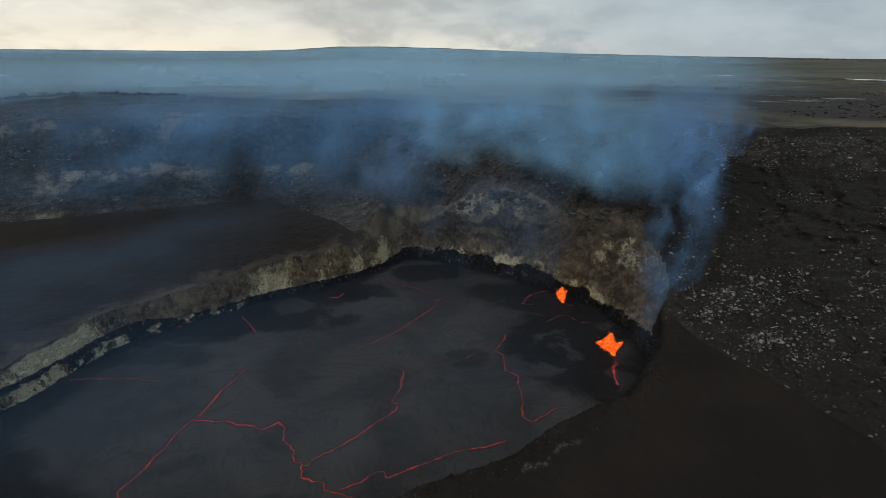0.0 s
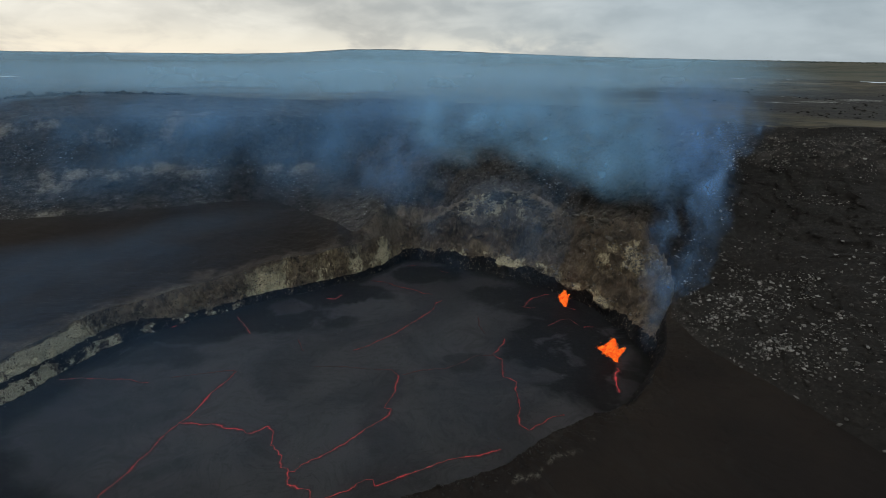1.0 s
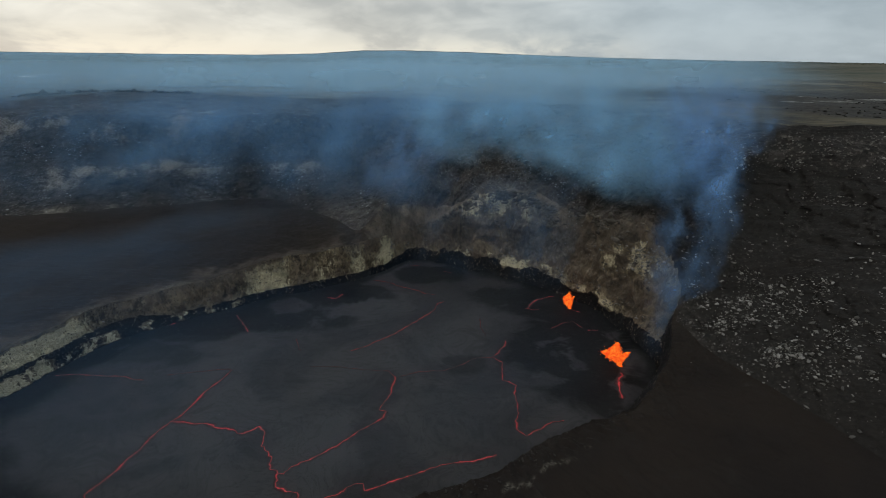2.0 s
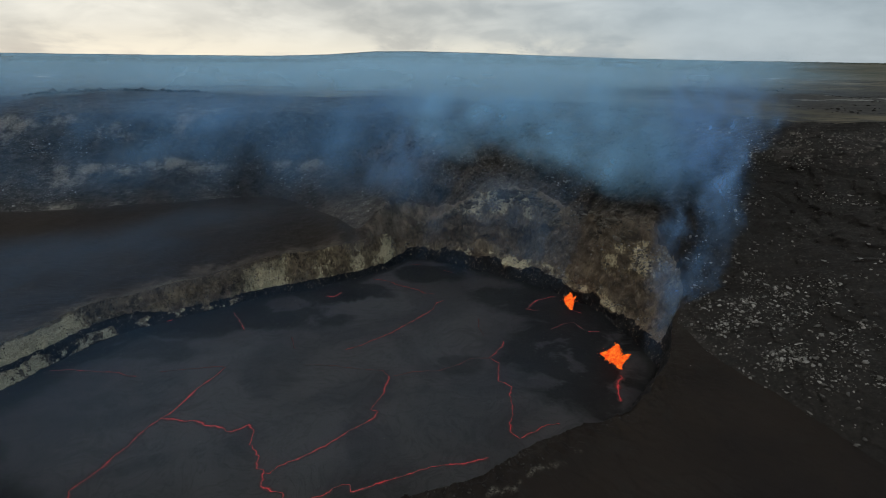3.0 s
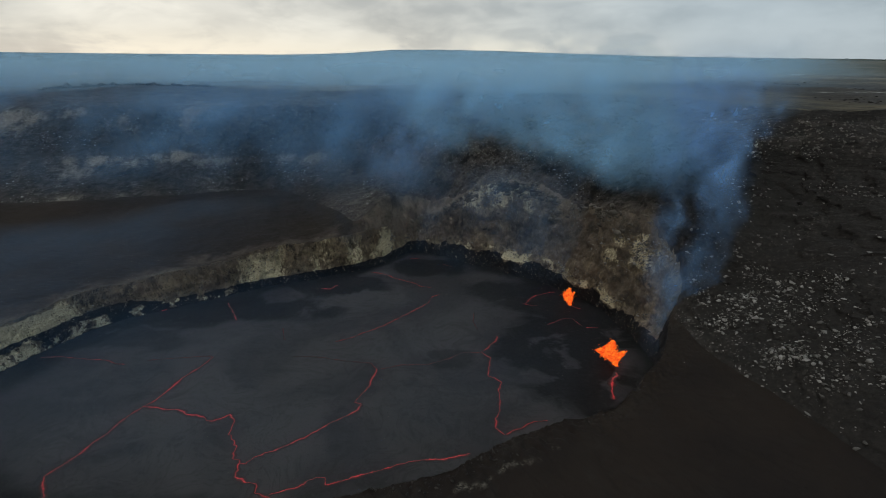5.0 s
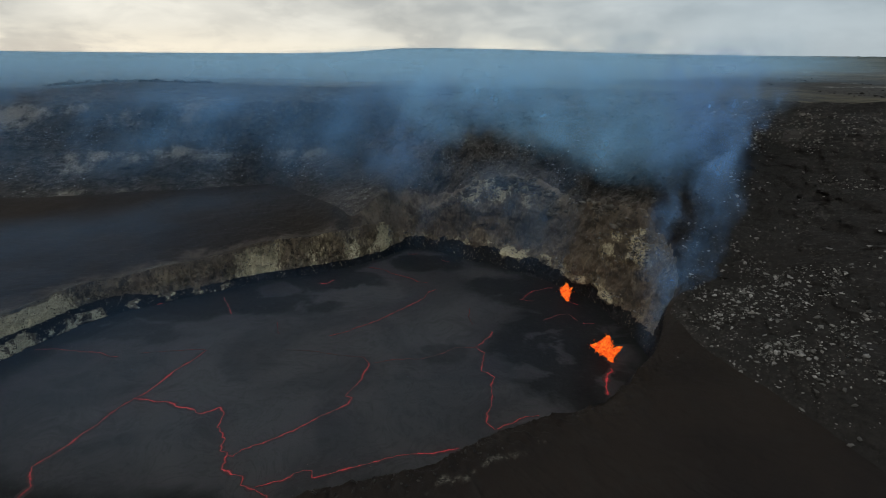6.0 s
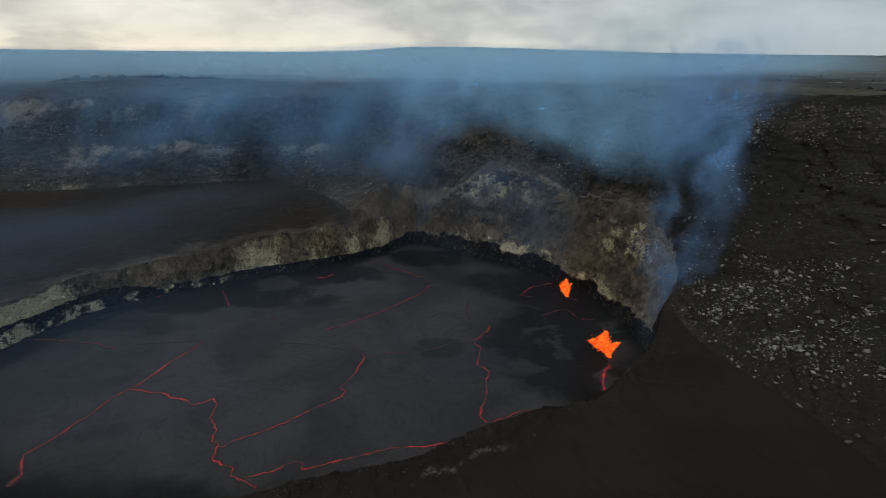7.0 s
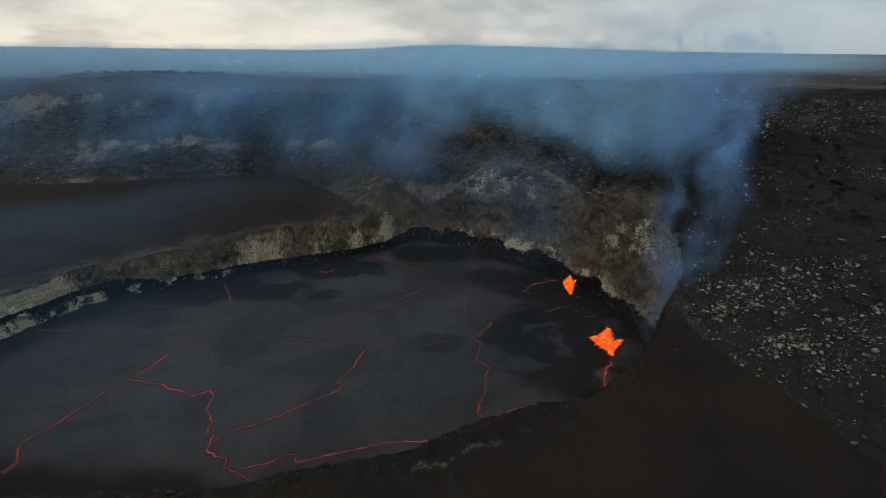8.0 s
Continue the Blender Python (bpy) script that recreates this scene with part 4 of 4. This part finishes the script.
scatter("talus_rocks", talus_p, right * clump * np.clip(1.2 - 0.6 * s, 0.1, 1), 1900, (0.12, 0.45), 7, "scattered pale rocks on the dark talus slope")
m_block, nt, out = material("pale_broken_block")
g = nt.nodes.new("ShaderNodeNewGeometry")
mott = grain(nt, 0.5, 6, 0.65)
rc = mix(nt, calc(nt, "POWER", g.outputs["Random Per Island"], 1.3), (0.035, 0.033, 0.031), (0.30, 0.29, 0.272))
surface(nt, out, mix(nt, spread(nt, mott, 0.42, 0.62, 0.0, 0.5), rc, (0.10, 0.095, 0.085)), 0.9, bump(nt, mott, 0.6, 0.15), 0.2)
scatter("talus_blocks", talus_p, right * (0.10 + 0.9 * clump) * np.clip(1.1 - 0.7 * s, 0.2, 1), 2100, (0.2, 0.95), 27, "pale angular blocks strewn over the dark talus", m_block)
back = smooth(x, 125, 100) * smooth(y, 300, 380)
scatter("wall_rocks", outer_p, np.concatenate([back * 1.0, np.ones((83, 1)) * back[-1:], 0.3 * np.ones((39, 1)) * back[-1:]]) * np.clip(1.6 * fbm(outer_p, 25, 4, 111) + 0.15, 0.0, 3), 5200,
        (0.2, 0.9), 8, "pale rock rubble over the far crater wall", m_block)
x, y = upper_p[..., 0], upper_p[..., 1]
right_up = smooth(x, 140, 155) * smooth(y, 60, 120)
scatter("ledge_rocks", upper_p, right_up * (0.45 + 0.55 * smooth(y, 310, 270)) * np.clip(fbm(upper_p * (1, 1, 2.5), 20, 4, 121) - 0.05 + 0.7 * smooth(np.linspace(0, 1, 84)[:, None], 0.3, 0.0), 0, 2), 1500, (0.22, 0.95), 9, "sparse pale rocks on the upper crater wall", m_block)

x, y, z = outer_p[..., 0], outer_p[..., 1], outer_p[..., 2]
cliff_band = smooth(x, 140, 155) * smooth(y, 60, 120) * smooth(z, 98, 106) * smooth(z, 126, 120)
scatter("rim_cliff_rocks", outer_p, cliff_band * np.clip(0.25 + 1.5 * fbm(outer_p * (1, 1, 0.5), 12, 4, 123), 0.02, 3), 1000, (0.2, 0.75), 19, "pale broken rock in the cliff under the crater rim", m_block)
ledges = np.zeros_like(x)
for bx, by, bz, rx, rz in ((193, 270, 93, 10, 1.5), (203, 262, 92, 6, 1.0), (188, 284, 106, 6, 2.0), (164, 299, 108, 2.5, 8), (152, 292, 92, 5, 3)):
    ledges += np.exp(-((x - bx) / rx) ** 2 - ((z - bz) / rz) ** 2 - ((y - by) / 14) ** 2)
scatter("shelf_rocks", outer_p, ledges, 260, (0.2, 0.75), 20, "pale rubble lodged on small shelves of the black wall", m_block)

cliff_w = np.clip(pale_v, 0, 1) * (1 - left) * (1 - crust_v) + 0.35 * crags * (1 - left) + 0.12 * left * np.clip(pale_v, 0, 1)
scatter("cliff_rocks", inner_p, cliff_w * smooth(inner_p[..., 1], 225, 265) * np.clip(0.3 + 1.5 * fbm(inner_p, 9, 4, 151), 0, 3), 2600, (0.25, 0.85), 28, "pale broken rock on the face of the cliff", m_block)

m_crag, nt, out = material("brown_crag_rock")
g = nt.nodes.new("ShaderNodeNewGeometry")
mott = grain(nt, 1.5, 7, 0.65)
rc = mix(nt, g.outputs["Random Per Island"], (0.035, 0.031, 0.027), (0.13, 0.118, 0.10))
surface(nt, out, mix(nt, spread(nt, mott, 0.4, 0.62, 0.0, 0.6), rc, (0.06, 0.052, 0.044)), 0.92, bump(nt, mott, 0.8, 0.4), 0.2)
crown_w = back_arc[None, :] * smooth(np.degrees(TH), 2, 14)[None, :] * smooth(np.degrees(TH), 84, 70)[None, :] * smooth(up + 0.12 * mid_n, 0.8, 1.0) * np.clip(0.4 + 1.2 * fbm(inner_p, 14, 4, 161), 0, 3)
scatter("crown_rocks", inner_p, crown_w, 800, (0.5, 2.6), 29, "broken brown crags along the crown of the cliff", m_crag)

m_dark, nt, out = material("dark_outcrop_rock")
mott = grain(nt, 2.0, 7, 0.65)
surface(nt, out, mix(nt, spread(nt, mott, 0.4, 0.65), (0.014, 0.013, 0.013), (0.04, 0.036, 0.032)), 0.92, bump(nt, mott, 0.8, 0.6), 0.2)
rim_w = np.zeros(plain_p.shape[:2])
rim_w[0:9] = 1
x, y = plain_p[..., 0], plain_p[..., 1]
scatter("rim_outcrops", plain_p, rim_w * smooth(x, -520, -480) * smooth(x, -300, -350) * (y > 450), 170, (1.8, 5.5), 15, "dark lava outcrops along the crater rim", m_dark)
scatter("flow_outcrops", plain_p, flow_v * smooth(x, 150, 220) * smooth(x, 900, 600) * (y > 300) * np.clip(fbm(plain_p * (1, 1, 0), 60, 4, 77) + 0.1, 0, 2), 1300, (0.5, 1.9), 18, "dark broken lava outcrops on the plain", m_dark)
m_tree, nt, out = material("far_tree_foliage")
mott = grain(nt, 3.0, 5, 0.65)
surface(nt, out, mix(nt, spread(nt, mott, 0.4, 0.65), (0.02, 0.026, 0.016), (0.05, 0.058, 0.032)), 0.95, None, 0.1)
tree_w = np.zeros(far_p.shape[:2])
tree_w[-4:] = 1
az_d = np.degrees(np.arctan2(far_p[..., 0], far_p[..., 1]))
scatter("far_trees", far_p, tree_w * smooth(az_d, 22, 34) * (az_d < 60), 1100, (2.0, 5.5), 16, "dark scattered trees along the distant skyline", m_tree)

x, y = floor_p[..., 0], floor_p[..., 1]
near_w = np.zeros(floor_p.shape[:2])
near_w[0:14] = np.linspace(1.0, 0.05, 14)[:, None]
near_w *= smooth(y, 215, 180) * smooth(x, -110, -60) * smooth(x, 120, 100)
scatter("lip_rocks", floor_p, near_w * np.clip(0.5 + 0.9 * fbm(floor_p, 10, 4, 141), 0.05, 2), 420, (0.15, 0.7), 17, "dark broken rock along the edge above the lava lake", m_dark)

boulder_meshes = []
for k in range(6):
    v0, f0 = ball(2)
    rq = np.random.default_rng(700 + k)
    v = v0.copy()
    for cut_n in rq.normal(0, 1, (14, 3)):
        cut_n /= np.linalg.norm(cut_n)
        over_cut = np.maximum(v @ cut_n - rq.uniform(0.35, 0.7), 0)
        v = v - over_cut[:, None] * cut_n
    v = v * (1 + 0.12 * fbm(v0 + 31.0 * k, 0.7, 3, 130 + k))[:, None] * (1.4, 0.9, 0.7)
    me = soup_mesh("boulder", v, f0)
    me.materials.append(m_boulder)
    boulder_meshes.append(me)
bx, by = 113.5, 203.5
floor_q = floor_p.reshape(-1, 3)
lone = floor_q[np.argmin((floor_q[:, 0] - bx) ** 2 + (floor_q[:, 1] - by) ** 2)]
c, r = pick(talus_p, right * (0.15 + 0.85 * clump) * smooth(s, 1.1, 0.0) * smooth(talus_p[..., 1], 164, 204), 260, 14)
c = np.concatenate([c, lone[None]])
for q in c:
    k = r.integers(6)
    size = 0.32 + 0.9 * r.random() ** 3.5
    b = new("boulder", boulder_meshes[k])
    b.matrix_world = pose(q[0], q[1], q[2] + 0.15 * size, 0, 0, r.uniform(0, 360)) @ Matrix.Scale(size, 4)
    tagged(b, "pale grey angular boulder lying on the talus", "boulder", "boulders on the talus slope")

# ---------------------------------------------------------------- smoke and haze
def smoke_material(name, colour, size):
    m, nt, out = material(name)
    d = nt.nodes.new("ShaderNodeBsdfDiffuse")
    d.inputs["Color"].default_value = colour
    tl = nt.nodes.new("ShaderNodeBsdfTranslucent")
    tl.inputs["Color"].default_value = colour
    both = nt.nodes.new("ShaderNodeMixShader")
    both.inputs[0].default_value = 0.5
    nt.links.new(d.outputs[0], both.inputs[1])
    nt.links.new(tl.outputs[0], both.inputs[2])
    clear = nt.nodes.new("ShaderNodeBsdfTransparent")
    veil = nt.nodes.new("ShaderNodeMixShader")
    wisps = spread(nt, grain(nt, size, 5, 0.55, 0.6), 0.25, 0.75, 0.7, 1.3)
    nt.links.new(calc(nt, "MULTIPLY", field(nt, "thickness"), wisps, True), veil.inputs[0])
    nt.links.new(clear.outputs[0], veil.inputs[1])
    nt.links.new(both.outputs[0], veil.inputs[2])
    nt.links.new(veil.outputs[0], out.inputs["Surface"])
    return m


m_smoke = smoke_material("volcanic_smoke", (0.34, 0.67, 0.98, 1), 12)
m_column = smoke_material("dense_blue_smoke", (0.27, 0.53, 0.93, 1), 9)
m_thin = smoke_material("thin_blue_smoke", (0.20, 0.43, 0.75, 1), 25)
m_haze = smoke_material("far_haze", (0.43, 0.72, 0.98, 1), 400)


def plume(name, axis, veils, thick, seed, label, lump=34.0, ragged=0.9, mat=None, deep=0.8, rise=0.1, curl=0.0, east=1e6, rows=110, cols=110):
    """Rising smoke: veils one behind another through a leaning column. axis: x, y, z and half-width from foot to top."""
    a = np.array(axis, float)
    v = np.linspace(0, 1, rows)
    at = np.linspace(0, 1, len(a))
    ax = np.stack([np.interp(v, at, a[:, k]) for k in range(4)], -1)
    for k in range(4):
        ax[:, k] = np.convolve(np.pad(ax[:, k], 9, "edge"), np.ones(19) / 19, "valid")
    u = np.linspace(-1.6, 1.6, cols)
    root = new(name)
    tagged(root, label, "smoke", kind="stuff")
    for k in range(veils):
        w = -0.9 + 1.8 * (k + 0.5) / veils
        p = np.zeros((rows, cols, 3))
        p[..., 0] = ax[:, None, 0] + ax[:, None, 3] * u
        p[..., 1] = ax[:, None, 1] + np.minimum(ax[:, None, 3], 60) * w * deep
        p[..., 2] = ax[:, None, 2]
        p[..., 1] -= curl * np.maximum(p[..., 0] - 112, 0) ** 2
        p[..., 1] += 4 * deep * fbm(p, 45, 3, seed + 5) * np.minimum(1, ax[:, None, 3] / 30)
        q = p + 0.35 * lump * np.stack([fbm(p, lump, 3, seed + 1), fbm(p, lump, 3, seed + 2), fbm(p, lump, 3, seed + 3)], -1)
        n = fbm(q * (1, 1, 0.6), lump, 5, seed + 9, 0.5)
        body = 1 - np.sqrt((u[None] / 1.05) ** 2 + w * w * 0.6) + ragged * n
        puff = np.clip(0.85 + (1.0 if mat is m_column else 0.55) * fbm(q * (1, 1, 0.7), lump * 0.36, 4, seed + 15, 0.55), 0.15, 1.9)
        dens = smooth(body, -0.1, 1.3) * puff * smooth(1.6 - np.abs(u)[None], 0, 0.5) * smooth(v[:, None], 0, rise) * smooth(v[:, None], 1, 0.7) * smooth(p[..., 0] + 9 * n, east, east - 26)
        thing("veil", grid_mesh("veil", p, False, {"thickness": 1 - np.exp(-thick * dens)}), mat or m_smoke, parent=root)
    return root


plume("smoke_plume", [(119, 254, 0, 15), (125, 253, 28, 13), (129, 252, 54, 16), (131, 254, 78, 18), (131, 259, 97, 19), (130, 266, 114, 21), (132, 272, 130, 28), (131, 280, 147, 36), (130, 290, 160, 44)], 4, 0.29, 300,
      "blue-grey volcanic smoke rising from the end of the lava lake", lump=16.0, ragged=0.75, rise=0.22, mat=m_column)
plume("smoke_bank", [(108, 292, 80, 34), (98, 297, 92, 48), (87, 303, 104, 62), (77, 309, 121, 74), (70, 315, 137, 84), (66, 322, 151, 90)], 4, 0.33, 340,
      "broad pale blue smoke drifting back over the crater rim", lump=36.0, ragged=0.95, rise=0.45, deep=0.4, curl=0.014, east=151)
plume("smoke_bank", [(92, 305, 98, 44), (104, 318, 118, 66), (116, 330, 136, 84), (124, 338, 152, 96), (128, 342, 166, 100)], 3, 0.15, 380,
      "pale blue smoke spreading high over the crater rim", lump=42.0, ragged=0.8, rise=0.4, deep=0.4, east=215)
plume("smoke_plume", [(-56, 402, 28, 16), (-50, 412, 52, 24), (-40, 424, 76, 32), (-28, 440, 98, 46), (-14, 458, 120, 60), (0, 476, 142, 80)], 4, 0.16, 400,
      "thin blue smoke rising from the crater wall foot", lump=30.0, rise=0.4, mat=m_column)
plume("smoke_bank", [(-40, 425, 40, 120), (-60, 440, 62, 190), (-80, 456, 84, 250), (-90, 472, 104, 300), (-90, 488, 122, 330), (-90, 500, 136, 350)], 3, 0.27, 440,
      "thin blue smoke hanging before the back wall", lump=55.0, ragged=0.8, mat=m_thin, rise=0.45)
plume("smoke_bank", [(-240, 390, 30, 200), (-260, 405, 54, 250), (-270, 422, 78, 280), (-275, 440, 106, 310), (-275, 460, 146, 330)], 2, 0.36, 470,
      "faint blue smoke hanging over the crater floor", lump=70.0, ragged=0.7, mat=m_thin, rise=0.55)
plume("smoke_bank", [(-190, 520, 78, 300), (-190, 522, 98, 320), (-190, 524, 118, 330), (-190, 526, 138, 330), (-190, 528, 158, 330)], 2, 0.24, 560,
      "pale blue smoke drifting along the far crater rim", lump=70.0, ragged=0.7, rise=0.75)
plume("smoke_bank", [(70, 345, 2, 90), (66, 345, 24, 100), (60, 346, 46, 110), (52, 348, 70, 120), (44, 350, 96, 130)], 2, 0.17, 520,
      "thin blue smoke clinging to the back cliff", lump=34.0, ragged=0.8, mat=m_thin, rise=0.3, deep=0.3)


def drift(outline, height, thick, seed, reach, west):
    """A flat veil of thin smoke, thickest over the western side."""
    r = np.linspace(0.001, reach, 70)[:, None]
    p = polar(r * outline, np.full((70, len(TH)), float(height)))[:, ::8]
    p[..., 2] += 3.0 * fbm(p, 60, 3, seed)
    n = fbm(p, 55, 4, seed + 4)
    dens = smooth(r, reach, reach * 0.65) * np.clip(1.0 + 0.45 * n, 0.15, 2) * smooth(p[..., 0], west, west - 160)
    return thing("veil", grid_mesh("veil", p, True, {"thickness": 1 - np.exp(-thick * dens)}), m_thin, parent=lake_smoke)


lake_smoke = tagged(new("lake_smoke"), "faint blue smoke lying over the lava lake", "smoke", kind="stuff")
drift(shore[0], 9, 0.017, 609, 1.12, 0)
drift(shore[0], 17, 0.017, 617, 1.12, 0)
drift(lip[0], 48, 0.12, 648, 2.0, -70)
# extra veil over nearly the whole lake, added to tint its shadows blue
drift(shore[0], 13, 0.018, 613, 1.02, 260)


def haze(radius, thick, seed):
    """A tinted sheet standing in for haze over the plain at one distance, clear towards the east."""
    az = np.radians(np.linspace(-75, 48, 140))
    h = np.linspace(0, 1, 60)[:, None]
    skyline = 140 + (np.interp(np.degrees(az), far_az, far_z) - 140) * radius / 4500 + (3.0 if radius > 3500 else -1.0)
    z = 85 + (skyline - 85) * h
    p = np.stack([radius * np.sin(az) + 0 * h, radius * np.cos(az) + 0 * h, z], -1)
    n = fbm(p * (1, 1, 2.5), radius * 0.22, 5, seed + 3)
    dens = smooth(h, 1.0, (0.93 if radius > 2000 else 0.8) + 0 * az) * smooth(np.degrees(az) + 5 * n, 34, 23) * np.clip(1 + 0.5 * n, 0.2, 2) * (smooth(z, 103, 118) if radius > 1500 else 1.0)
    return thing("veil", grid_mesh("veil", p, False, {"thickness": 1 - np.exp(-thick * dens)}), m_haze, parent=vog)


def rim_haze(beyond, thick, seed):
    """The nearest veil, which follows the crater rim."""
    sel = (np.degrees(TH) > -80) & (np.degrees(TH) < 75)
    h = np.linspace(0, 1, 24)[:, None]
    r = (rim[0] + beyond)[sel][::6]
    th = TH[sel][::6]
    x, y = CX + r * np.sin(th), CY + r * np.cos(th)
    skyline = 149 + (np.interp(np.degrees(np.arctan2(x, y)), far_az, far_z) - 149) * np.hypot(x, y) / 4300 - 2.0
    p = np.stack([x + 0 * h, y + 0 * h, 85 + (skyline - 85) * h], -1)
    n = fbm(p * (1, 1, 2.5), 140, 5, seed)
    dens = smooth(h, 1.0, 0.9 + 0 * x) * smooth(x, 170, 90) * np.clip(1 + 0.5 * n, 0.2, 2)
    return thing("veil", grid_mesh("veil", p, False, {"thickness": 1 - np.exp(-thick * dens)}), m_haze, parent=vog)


# distance haze put in as pale blue sheets, trimmed near the skyline
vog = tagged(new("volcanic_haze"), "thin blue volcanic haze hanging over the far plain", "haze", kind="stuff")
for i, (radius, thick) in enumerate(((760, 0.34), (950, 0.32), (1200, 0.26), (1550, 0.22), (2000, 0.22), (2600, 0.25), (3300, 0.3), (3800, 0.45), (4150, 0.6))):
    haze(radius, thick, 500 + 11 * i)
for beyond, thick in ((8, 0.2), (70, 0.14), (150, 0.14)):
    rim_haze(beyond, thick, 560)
